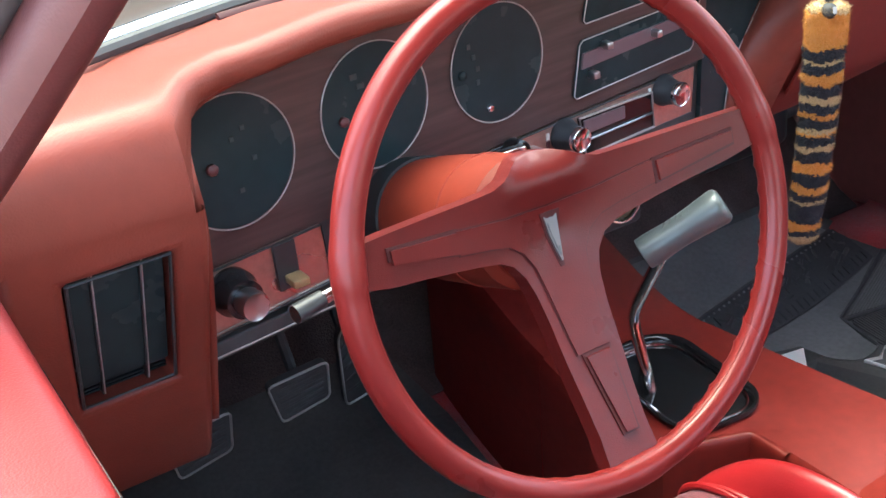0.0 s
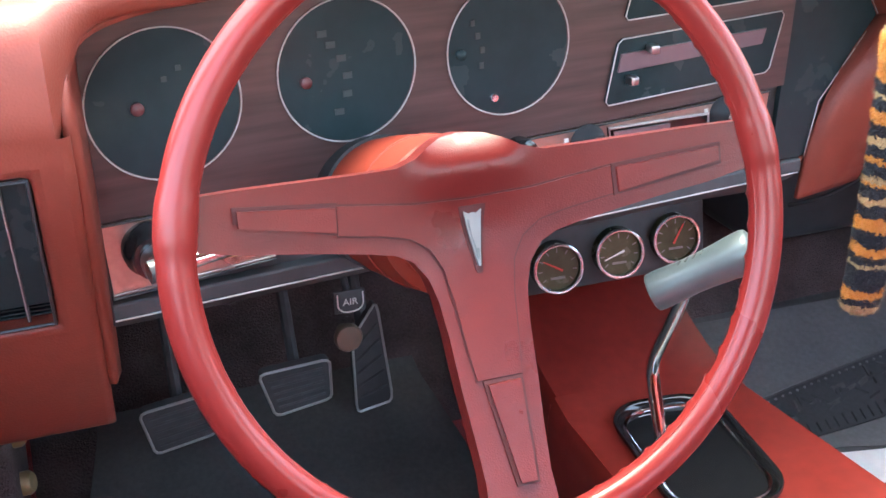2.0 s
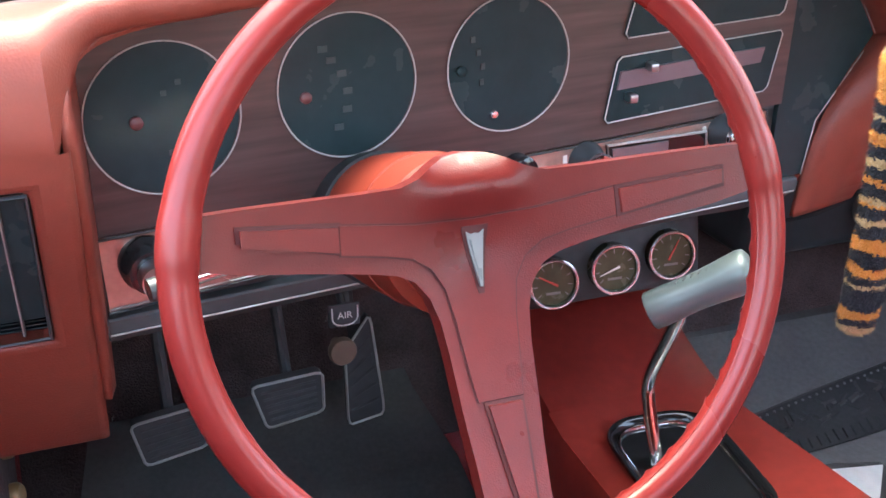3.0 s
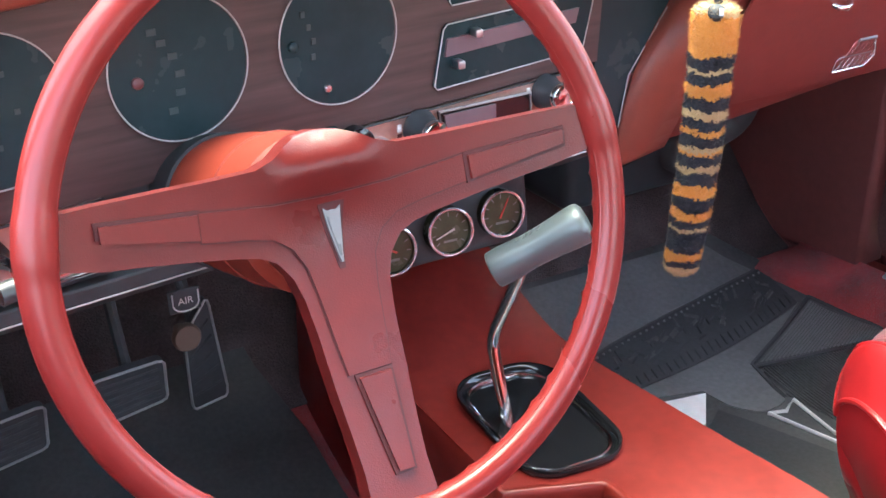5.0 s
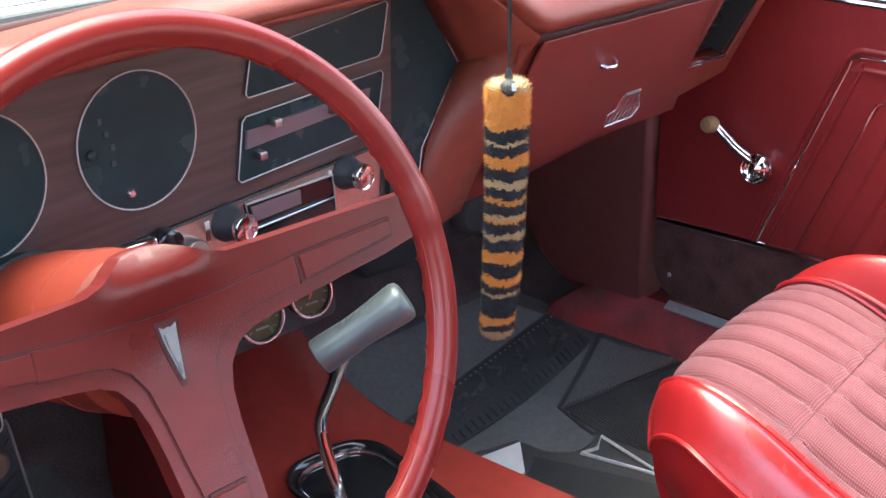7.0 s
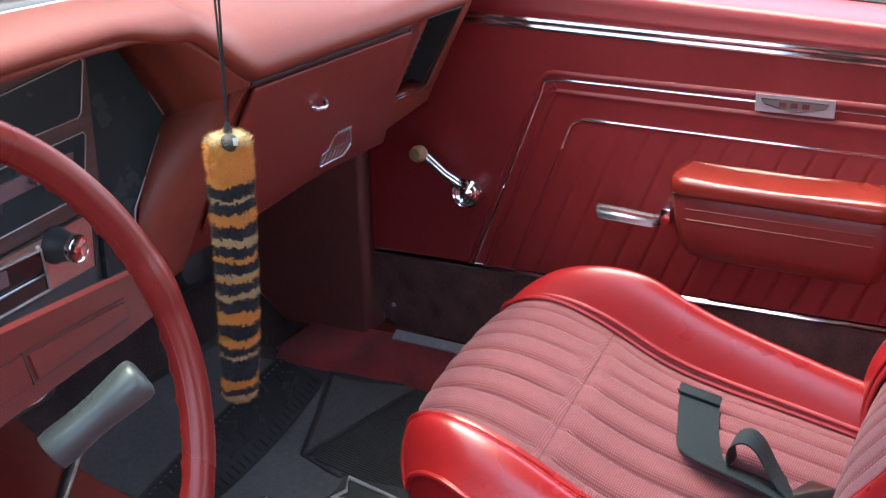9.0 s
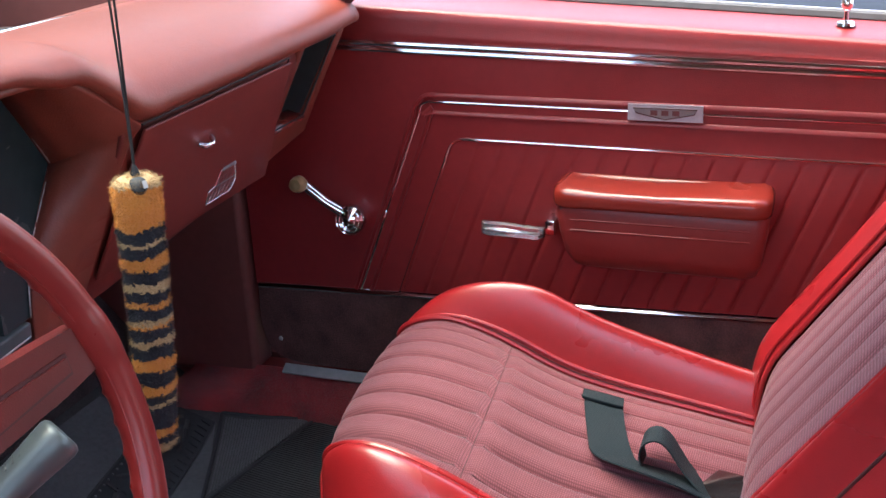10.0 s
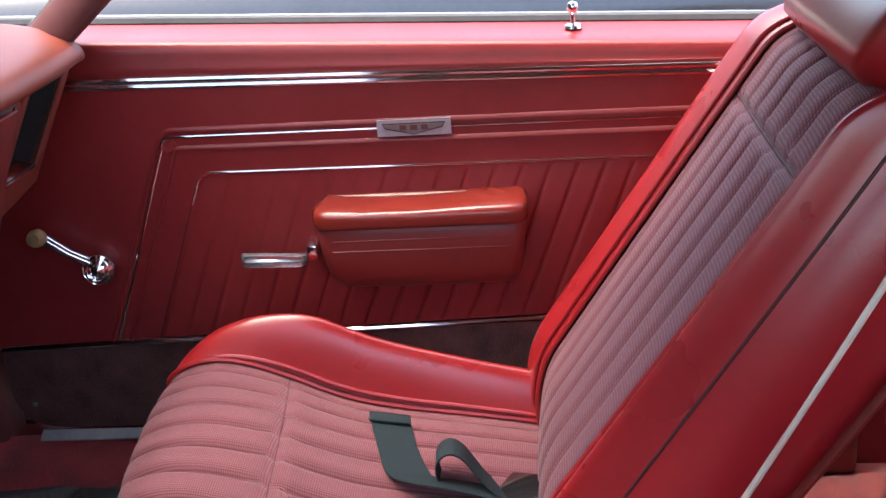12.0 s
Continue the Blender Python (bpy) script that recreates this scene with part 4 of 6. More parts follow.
    # inner raised face, set in from the arms' edge
    inner = [(0.0, 0.0205), (0.040, 0.0225), (0.0896, 0.0298), (0.0904, 0.0122), (0.060, 0.0065), (0.043, 0.0020), (0.031, -0.0070), (0.0235, -0.0210), (0.0200, -0.0420), (0.0170, -0.0740), (0.0150, -0.0915), (0.0, -0.0915)]
    ring_ = inner + [(-u, v) for u, v in inner[-2:0:-1]]
    wide_ = []
    for (a0, b0), (a1, b1), (a2, b2) in zip(ring_[-1:] + ring_[:-1], ring_, ring_[1:] + ring_[:1]):
        tx, ty = a2 - a0, b2 - b0
        ln = math.hypot(tx, ty)
        wide_.append((a1 - ty / ln * 0.0012, b1 + tx / ln * 0.0012))
    # dark slab a little wider than the plate, painting the groove's shade
    part("face_groove_shade", slab(wide_, 0.0006, 0.002), M_GROOVE, bar)
    part("face_plate", slab(ring_, 0.0020, 0.004, 0.0012), M_PAD, bar, "raised face of the horn bar")
    for q in ([(-0.1500, 0.0368), (-0.0910, 0.0292), (-0.0915, 0.0142), (-0.1500, 0.0272)], [(0.1565, 0.0340), (0.0925, 0.0286), (0.0935, 0.0130), (0.1565, 0.0250)], [(-0.0090, -0.0945), (0.0130, -0.0945), (0.0105, -0.1555), (0.0000, -0.1555)]):
        mu, mv = sum(a for a, _ in q) / 4, sum(b for _, b in q) / 4
        # darker rim slab under each inset, coloured as the shade of a groove
        part("inset_groove_shade", slab([(u + (0.0024 if u > mu else -0.0024), v + (0.0024 if v > mv else -0.0024)) for u, v in q], 0.0016, 0.003), M_GROOVE, bar)
        part("inset", slab(q, 0.0040, 0.005, 0.0009), M_PAD, bar, "raised smooth red inset")
    # arrowhead emblem: a notched flat plate on a dark slab that paints the recess's shade
    em = lambda a, b, d: wp(a * 0.84, b * 0.94 + 0.0056, dish(a, b) + 0.0022 + d)
    part("emblem", prism([(-0.0074, 0.0085), (-0.0030, 0.0058), (0.0, 0.0066), (0.0030, 0.0058), (0.0074, 0.0085), (0.0046, -0.0080), (0.0010, -0.0295), (-0.0010, -0.0295), (-0.0046, -0.0080)], em, -0.002, 0.0016), M_EMBLEM, bar, "silver arrowhead emblem", smooth=20, bevel=0.0004)
    part("emblem_face", prism([(a * 0.62, b * 0.72 - 0.0035) for a, b in ((-0.0074, 0.0085), (-0.0030, 0.0058), (0.0, 0.0066), (0.0030, 0.0058), (0.0074, 0.0085), (0.0046, -0.0080), (0.0010, -0.0295), (-0.0010, -0.0295), (-0.0046, -0.0080))], em, 0.0, 0.0024), M_GREYMARK, bar, "darker face of the emblem", smooth=20)
    part("emblem_recess_shade", slab([(-0.0092, 0.0165), (0.0092, 0.0165), (0.0018, -0.0265), (-0.0018, -0.0265)], 0.0026, 0.002), M_GROOVE, bar)
    # boss behind the bar
    part("boss", lathe([(0.036, 0.0), (0.040, 0.012), (0.046, 0.03), (0.046, 0.036)], wp(0, 0, -0.050), -W_N, 32), M_WHEEL, wheel)
    return wheel


def build_column():
    col = thing("steering_column", "red painted steering column with a stalk", "steering column", tuple(wp(0, -0.02, -0.4)))
    ax = Vector((0, math.cos(radians(17)), -math.sin(radians(17))))
    c0 = Vector((-0.3720, 0.016, 0.6945))
    part("housing", lathe([(0.046, 0.0), (0.053, 0.006), (0.054, 0.05), (0.054, 0.12), (0.051, 0.19), (0.040, 0.24), (0.030, 0.42), (0.030, 0.62)], c0, ax, 40), M_COLUMN, col, "orange-red column housing")
    part("collar", lathe([(0.051, 0.0), (0.0550, 0.002), (0.0550, 0.006), (0.051, 0.008)], c0 + ax * 0.055, ax, 40), M_COLUMN, col)
    # added black sleeve: the column's fade into shade under the dash
    part("column_shade_sleeve", lathe([(0.050, 0.0), (0.0545, 0.001), (0.0535, 0.05), (0.046, 0.09)], c0 + ax * 0.162, ax, 36), M_CORD, col, "black sleeve standing in for the dark end of the column at the dashboard")
    a, b = wp(-0.045, 0.018, -0.110), Vector((-0.568, 0.035, 0.682))
    stalk = part("signal_stalk", tube([a, a.lerp(b, 0.3), a.lerp(b, 0.7), b], [0.0045, 0.0045, 0.005, 0.0065], 12), M_CHROME, col, "chrome turn signal stalk")
    part("stalk_tip", tube([a.lerp(b, 0.84), b], [0.0068, 0.0075], 12), M_BLACK, stalk)
    c = Vector((-0.343, 0.113, 0.704))
    key = part("ignition", lathe([(0.009, -0.012), (0.009, 0.006), (0.007, 0.009), (0.0005, 0.009)], c, (0.95, 0.0, 0.15), 20), M_STEEL, col, "chrome ignition lock")
    part("lock_lever", box(c + Vector((0.019, -0.001, 0.006)), (0.031, 0.010, 0.0085), 0.002), M_CHROME, key)
    return col


# ---------- under the dashboard ----------
def build_gauges():
    pod = thing("gauge_pod", "black bracket with three chrome-rimmed auxiliary gauges", "gauges", (-0.07, 0.40, 0.44))
    part("bracket", moved(box((0, 0, 0), (0.235, 0.035, 0.086), 0.012, 3), Matrix.Translation((-0.069, 0.383, 0.478)) @ Matrix.Rotation(radians(-8), 4, "X")), M_MATTE, pod)
    ax = Vector((-0.10, -1, 0.16)).normalized()
    for k, (x, y, z) in enumerate(((-0.141, 0.347, 0.474), (-0.068, 0.349, 0.478), (0.002, 0.352, 0.482))):
        c = Vector((x, y, z))
        g = part("gauge", lathe([(0.027, -0.03), (0.027, 0.0), (0.0245, 0.001), (0.0235, -0.003), (0.0005, -0.003)], c, ax, 36), M_DIAL, pod, "small round gauge with a dark dial")
        q = ax.to_track_quat("Z", "Y")
        part("bezel", tube([c + q @ Vector((0.0258 * math.cos(a), 0.0258 * math.sin(a), 0.001)) for a in span(0, 2 * math.pi, 40)[:-1]], 0.0020, 8, closed=True), M_LATCH, g, "chrome bezel")
        right = Vector((1, 0, 0))
        up = ax.cross(right).normalized()
        right = up.cross(ax)
        F = lambda a, b, d: c + right * a + up * b + ax * (d - 0.003)
        for j in range(9):
            t = radians(-40 + 260 * j / 8)
            p = Vector((math.cos(t), math.sin(t)))
            part("tick", prism([(p.x * 0.017 - p.y * 0.0005, p.y * 0.017 + p.x * 0.0005), (p.x * 0.0215 - p.y * 0.0005, p.y * 0.0215 + p.x * 0.0005), (p.x * 0.0215 + p.y * 0.0005, p.y * 0.0215 - p.x * 0.0005), (p.x * 0.017 + p.y * 0.0005, p.y * 0.017 - p.x * 0.0005)], F, 0.0002, 0.0006), M_RUBBER2, g)
        t = radians((150, 200, 60)[k])
        n2 = Vector((-math.sin(t), math.cos(t))) * 0.0012
        d2 = Vector((math.cos(t), math.sin(t)))
        part("needle", prism([tuple(-d2 * 0.006 + n2), tuple(d2 * 0.018 + n2 * 0.4), tuple(d2 * 0.018 - n2 * 0.4), tuple(-d2 * 0.006 - n2)], F, 0.0010, 0.0018), M_RED if k != 1 else M_WHITE, g)
        part("scale_bar", prism([(-0.008, -0.012), (0.008, -0.012), (0.008, -0.0095), (-0.008, -0.0095)], F, 0.0002, 0.0006), M_RUBBER2, g)


def build_underdash_box():
    # guessed box, duct and cable; their black fills the shaded space under the dash
    heat = thing("underdash_dark_box", "guessed black housing that fills the dark space under the dashboard", "heater", (0.40, 0.62, 0.30))
    body = part("case", box((0.40, 0.635, 0.435), (0.30, 0.15, 0.19), 0.022, 3), M_BLACK, heat, "black moulded case")
    part("case_rib", box((0.40, 0.558, 0.452), (0.305, 0.008, 0.012), 0.003), M_BLACK, body)
    part("duct", tube(chaikin([(0.52, 0.60, 0.40), (0.57, 0.575, 0.41), (0.60, 0.57, 0.46), (0.60, 0.56, 0.54)], 2), 0.026, 16), M_MATTE, heat, "black flexible duct")
    part("cable", tube(chaikin([(0.30, 0.555, 0.40), (0.34, 0.52, 0.42), (0.42, 0.50, 0.47), (0.46, 0.48, 0.55)], 3), 0.003, 8), M_CORD, heat)
    part("fan_motor", lathe([(0.030, 0), (0.030, 0.022), (0.024, 0.030), (0.004, 0.034)], (0.45, 0.560, 0.40), (0, -1, 0), 24), M_MATTE, heat)


def pedal(name, label, pts, y_off=0.0):
    """A rubber pad with a bright trim frame on an arm. pts: four corners in space."""
    c = sum((Vector(p) for p in pts), Vector()) / 4
    p = thing(name, label, "pedal", tuple(c), group="pedals")
    ps = [Vector(q) for q in pts]
    n = (ps[1] - ps[0]).cross(ps[3] - ps[0]).normalized()
    if n.y > 0:
        n = -n
    loop = []
    for i in range(4):
        a, b, d = ps[i - 1], ps[i], ps[(i + 1) % 4]
        loop += [b.lerp(a, 0.10), b + (a + d - 2 * b) * 0.03, b.lerp(d, 0.10)]
    part("pad", loft([[q - n * 0.012 for q in loop], [q for q in loop]], ring=True, caps=True), M_MATTE, p, "black rubber pad", bevel=0.002)
    part("trim_frame", tube([q + n * 0.0005 for q in loop], 0.0017, 6, closed=True), M_TRIM, p, "thin dulled metal trim frame")
    for k in range(5):
        t = 0.18 + 0.16 * k
        a, b = ps[0].lerp(ps[3], t), ps[1].lerp(ps[2], t)
        part("tread", tube([a.lerp(b, 0.1) + n * 0.0008, a.lerp(b, 0.9) + n * 0.0008], 0.0018, 5), M_MATTE, p)
    part("arm", tube([c - n * 0.01, c + Vector((0, 0.07, 0.12)), c + Vector((0, 0.10, 0.3))], 0.007, 8), M_MATTE, p)
    return p


def build_pedals():
    pedal("clutch_pedal", "black rubber clutch pedal with a bright trim frame", [(-0.576, 0.49, 0.314), (-0.492, 0.49, 0.324), (-0.493, 0.51, 0.258), (-0.563, 0.51, 0.246)])
    pedal("brake_pedal", "black rubber brake pedal with a bright trim frame", [(-0.442, 0.49, 0.334), (-0.359, 0.49, 0.338), (-0.355, 0.51, 0.274), (-0.423, 0.51, 0.264)])
    pedal("accelerator_pedal", "long black accelerator pedal with a bright trim frame", [(-0.319, 0.540, 0.330), (-0.288, 0.535, 0.378), (-0.267, 0.555, 0.225), (-0.314, 0.557, 0.216)])
    pull = thing("air_vent_pull", "black vent pull with a brown knob and white lettering", "vent control", (-0.353, 0.41, 0.44))
    part("plate", box((-0.3535, 0.401, 0.452), (0.034, 0.004, 0.026), 0.002), M_MATTE, pull)
    part("rod", tube([(-0.353, 0.403, 0.455), (-0.353, 0.50, 0.52)], 0.004, 8), M_MATTE, pull)
    lab = part("label_outline", tube(chaikin([(-0.367, 0.396, 0.463), (-0.367, 0.396, 0.442), (-0.340, 0.396, 0.442), (-0.340, 0.396, 0.463)], 2), 0.0009, 5), M_WHITE, pull)
    letters("AIR", 0.0105, Matrix.Translation((-0.3535, 0.3965, 0.453)) @ Matrix.Rotation(radians(90), 4, "X"), M_WHITE, lab)
    part("knob", lathe([(0.006, 0), (0.006, 0.02), (0.0145, 0.022), (0.0150, 0.028), (0.013, 0.031), (0.0005, 0.032)], (-0.363, 0.402, 0.421), (0, -1, 0.1), 24), M_BROWN, pull, "brown round pull knob")
    kick = thing("floor_switches", "two dull brass floor buttons by the kick panel", "switch", (-0.68, 0.45, 0.30))
    for z in (0.33, 0.27):
        part("button", lathe([(0.013, 0), (0.013, 0.008), (0.010, 0.012), (0.0005, 0.012)], (-0.704, 0.47, z), (1, -0.3, 0.2), 18), M_BRASS, kick)


# ---------- console and shifter ----------
def build_console():
    con = thing("centre_console", "orange-red plastic centre console between the seats", "console", (-0.03, 0.0, 0.13))
    # plan outline with the shifter opening cut through the top
    cx, cy, hw, hl, rot = -0.066, 0.184, 0.114, 0.180, radians(-5)
    hole = [(cx + a * math.cos(rot) - b * math.sin(rot), cy + a * math.sin(rot) + b * math.cos(rot)) for a, b in roundrect(hw, hl, 0.038, 6)]
    def top_z(y):
        return float(np.interp(y, [-0.7, -0.12, 0.10, 0.28, 0.36, 0.50], [0.318, 0.322, 0.326, 0.330, 0.352, 0.415]))
    def edges(y):
        return float(np.interp(y, [-0.6, -0.05, 0.045, 0.0451, 0.50], [-0.090, -0.066, -0.066, -0.158, -0.160])), float(np.interp(y, [-0.6, -0.06, 0.05, 0.315, 0.50], [0.108, 0.098, 0.081, 0.047, 0.047]))
    n = len(hole)
    rings = [[(x, y, top_z(y)) for x, y in hole]]
    # fan out from the opening to a rounded square and on to the console's edge
    ang = [math.atan2(y - cy, x - cx) for x, y in hole]
    fan = []
    for (x, y), a in zip(hole, ang):
        ux, uy = math.cos(a), math.sin(a)
        best = 9
        if uy > 1e-6:
            best = min(best, (0.315 - cy) / uy)
        if uy < -1e-6:
            best = min(best, (0.045 - cy) / uy)
        if ux + 0.128 * uy > 1e-6:
            best = min(best, (0.081 - 0.128 * (cy - 0.05) - cx) / (ux + 0.128 * uy))
        if ux < -1e-6:
            best = min(best, (-0.158 - cx) / ux)
            if uy + 0.413 * ux < -1e-6:          # the slanting cut behind the shifter
                best = min(best, (0.108 - 0.413 * (cx + 0.158) - cy) / (uy + 0.413 * ux))
        fan.append((cx + ux * best, cy + uy * best))
    for corner in ((-0.158, 0.108), (-0.158, 0.315), (0.0816, 0.045), (0.0470, 0.315), (-0.066, 0.045), (-0.067, 0.0704)):
        k = min(range(n), key=lambda i: math.hypot(fan[i][0] - corner[0], fan[i][1] - corner[1]))
        fan[k] = corner
    rings.append([(x * 0.75 + fx * 0.25, y * 0.75 + fy * 0.25, top_z(y)) for (x, y), (fx, fy) in zip(hole, fan)])
    rings.append([(x, y, top_z(y)) for x, y in fan])
    deck = loft(rings, ring=True)
    part("shifter_deck", deck, M_PLASTIC, con, "orange-red console top round the shifter")
    def band(y0, y1, n, inset=0.0):
        rows = []
        for y in span(y0, y1, n):
            a, b = edges(y)
            z = top_z(y)
            rows.append([(a - 0.012, y, 0.12), (a - 0.006, y, z - 0.03), (a - 0.003, y, z - 0.008), (a + 0.004, y, z)] + [(a + (b - a) * k, y, z) for k in (0.2, 0.4, 0.6, 0.8)] + [(b, y, z), (b + 0.004, y, z - 0.008), (b + 0.007, y, z - 0.03), (b + 0.012, y, 0.12)])
        return rows
    part("front_ramp", loft(band(0.315, 0.56, 8)), M_PLASTIC, con, "console ramp rising under the dashboard")
    part("rear_deck", loft(band(-0.80, 0.045, 14)), M_PLASTIC, con, "flat console top")
    for side, s in ((0, -1), (1, 1)):
        rows = [[(a, y, top_z(y)), (a + s * 0.004, y, top_z(y) - 0.008), (a + s * 0.007, y, top_z(y) - 0.03), (a + s * 0.012, y, 0.12)] for y, a in ((y, (-0.158, 0.081 - 0.128 * (y - 0.05))[side]) for y in span(0.108 if side == 0 else 0.045, 0.315, 6))]
        part("side_wall", loft(rows), M_PLASTIC, con)
    # rounded lip of the cut, and the armrest box
    rows = []
    for x, y, nx, ny in ((-0.158, 0.118, -1.0, 0.0), (-0.158, 0.108, -0.7, -0.7), (-0.140, 0.1006, -0.38, -0.92), (-0.110, 0.0882, -0.38, -0.92), (-0.085, 0.0779, -0.38, -0.92), (-0.072, 0.0725, -0.45, -0.89), (-0.067, 0.0690, -0.80, -0.60), (-0.066, 0.060, -1.0, 0.0), (-0.066, 0.045, -1.0, 0.0), (-0.066, 0.020, -1.0, 0.0)):
        z = top_z(y)
        rows.append(chaikin([(x + nx * o, y + ny * o, z - d) for o, d in ((-0.004, 0.0), (0.003, -0.0015), (0.007, 0.004), (0.008, 0.018), (0.010, 0.08), (0.012, z - 0.12))], 2))
    part("deck_corner", prism([(-0.068, 0.040), (0.02, 0.040), (0.02, 0.080), (-0.068, 0.073)], lambda a, b, d: (a, b, top_z(b) - d), 0.0012, 0.004), M_PLASTIC, con)
    part("cut_lip", loft(rows), M_PLASTIC, con, "rounded lip of the console beside the seat")
    rows = []
    for y, z in ((-0.062, 0.3235), (-0.078, 0.327), (-0.095, 0.336), (-0.115, 0.353), (-0.135, 0.371), (-0.16, 0.386), (-0.19, 0.394), (-0.25, 0.398), (-0.40, 0.398), (-0.54, 0.392), (-0.565, 0.378), (-0.575, 0.32)):
        w = 0.112 + 0.020 * min(1.0, max(0.0, (-0.06 - y) / 0.10))
        prof = [(-w, 0.30), (-w, 0.5 * z + 0.16), (-w + 0.012, z - 0.010), (-w + 0.045, z), (0.0, z + 0.003), (w - 0.045, z), (w - 0.012, z - 0.010), (w, 0.5 * z + 0.16), (w, 0.30)]
        rows.append(chaikin([(0.004 + a * (0.83 if a > 0 else 1.0), y, min(b, z + 0.003)) for a, b in prof], 3))
    lid = loft(rows)
    part("armrest_lid", lid, M_PLASTIC, con, "padded red armrest lid of the console")
    # bezel, well, shift gate
    bez = [(x, y, top_z(y) + 0.003) for x, y in hole]
    part("bezel", tube(bez, 0.0075, 12, closed=True, flat=0.45), M_GLOSS, con, "glossy black bezel round the shifter")
    inner = [(cx + (x - cx) * 0.90, cy + (y - cy) * 0.92, top_z(y) + 0.0015) for x, y in hole]
    part("bezel_chrome", tube(inner, 0.0024, 8, closed=True), M_CHROME, con)
    rows = [[(cx + (x - cx) * k, cy + (y - cy) * k, top_z(y) - d) for x, y in hole] for k, d in ((0.98, 0.0), (0.91, 0.003), (0.90, 0.03), (0.86, 0.080), (0.76, 0.088))]
    part("well", loft(rows, ring=True, caps=True), M_GLOSS, con, "glossy black shifter well")
    part("boot", lathe([(0.048, 0.0), (0.040, 0.010), (0.034, 0.012), (0.030, 0.022), (0.022, 0.026), (0.016, 0.04), (0.009, 0.045)], (-0.095, 0.200, 0.268), (0, 0, 1), 28), M_MATTE, con, "black rubber boot")

    lever = thing("gear_shifter", "bent chrome gear lever with a silver T-handle", "gear lever", (-0.095, 0.20, 0.27))
    path = chaikin([(-0.092, 0.185, 0.275), (-0.094, 0.198, 0.335), (-0.100, 0.214, 0.400), (-0.101, 0.216, 0.425), (-0.104, 0.192, 0.465), (-0.107, 0.166, 0.510), (-0.110, 0.150, 0.542)], 2)
    part("stick", tube(path, 0.0086, 14, flat=0.8), M_CHROME, lever, "bent chrome rod")
    a, b = Vector((-0.149, 0.144, 0.540)), Vector((-0.080, 0.102, 0.588))
    d = (b - a)
    taper = [(0.0, 0.0155), (0.010, 0.0168), (0.12, 0.0172), (0.25, 0.0166), (0.40, 0.0158), (0.55, 0.0163), (0.70, 0.0174), (0.82, 0.0184), (0.93, 0.0190), (0.975, 0.0178), (1.0, 0.0140)]
    handle = part("handle", tube([a + d * t for t, _ in taper], [r for _, r in taper], 28), M_SILVER, lever, "satin silver T-handle", smooth=50)
    side = Vector((0, 0, 1)).cross(d).normalized()
    up = d.normalized().cross(side) * -1
    if up.z < 0:
        up = -up
    for k in range(5):
        p = a + d * (0.34 + 0.075 * k) + up * 0.0162
        q = side * 0.005
        part("engraving", tube([p - q, p + q * 0.4 + d * 0.03], 0.0007, 5), M_GREYMARK, handle)


# ---------- floor mat ----------
def mat_z(y):
    return float(np.interp(y, [-0.4, 0.30, 0.40, 0.50, 0.60, 0.70], [0.136, 0.136, 0.146, 0.176, 0.226, 0.32]))


def strip(p, q, w, h, lift=0.0):
    """A raised rib on the mat between two plan points."""
    p, q = Vector((*p, 0)), Vector((*q, 0))
    s = Vector((-(q - p).y, (q - p).x, 0)).normalized() * w / 2
    n = max(1, int((q - p).length / 0.05))
    rows = []
    for k in range(n + 1):
        c = p.lerp(q, k / n)
        rows.append([(*(c + s * e)[:2], mat_z((c + s * e).y) + lift + dz) for e, dz in ((-1, 0), (-0.6, h), (0.6, h), (1, 0))])
    return loft(rows)


def patch(poly, lift, h):
    bm = bmesh.new()
    f = bm.faces.new([bm.verts.new((x, y, 0)) for x, y in poly])
    bmesh.ops.triangulate(bm, faces=[f])
    for k in range(-10, 40):
        bmesh.ops.bisect_plane(bm, geom=bm.verts[:] + bm.edges[:] + bm.faces[:], plane_co=(0, k * 0.02, 0), plane_no=(0, 1, 0))
    for v in bm.verts:
        v.co.z = mat_z(v.co.y) + lift
    ext = bmesh.ops.extrude_face_region(bm, geom=bm.faces[:])
    for g in ext["geom"]:
        if isinstance(g, bmesh.types.BMVert):
            g.co.z += h
    return bm


def clip_rib(poly, p, d):
    """Where the line through p along d crosses a convex polygon."""
    hits = []
    n = len(poly)
    for i in range(n):
        a, b = Vector((*poly[i], 0)), Vector((*poly[(i + 1) % n], 0))
        e = b - a
        den = d[0] * e.y - d[1] * e.x
        if abs(den) < 1e-9:
            continue
        t = ((a.x - p[0]) * e.y - (a.y - p[1]) * e.x) / den
        s = ((a.x - p[0]) * d[1] - (a.y - p[1]) * d[0]) / den
        if 0 <= s <= 1:
            hits.append(t)
    return (min(hits), max(hits)) if len(hits) >= 2 else None


def ribs(poly, direction, pitch, w, h, lift):
    d = Vector((*direction, 0)).normalized()
    nrm = Vector((-d.y, d.x, 0))
    ks = [Vector((*p, 0)).dot(nrm) for p in poly]
    out, k = [], min(ks) + pitch / 2
    while k < max(ks):
        base = nrm * k
        got = clip_rib(poly, (base.x, base.y), (d.x, d.y))
        if got and got[1] - got[0] > 0.004:
            a, b = base + d * got[0], base + d * got[1]
            out.append(strip(a[:2], b[:2], w, h, lift))
        k += pitch
    return join(*out)


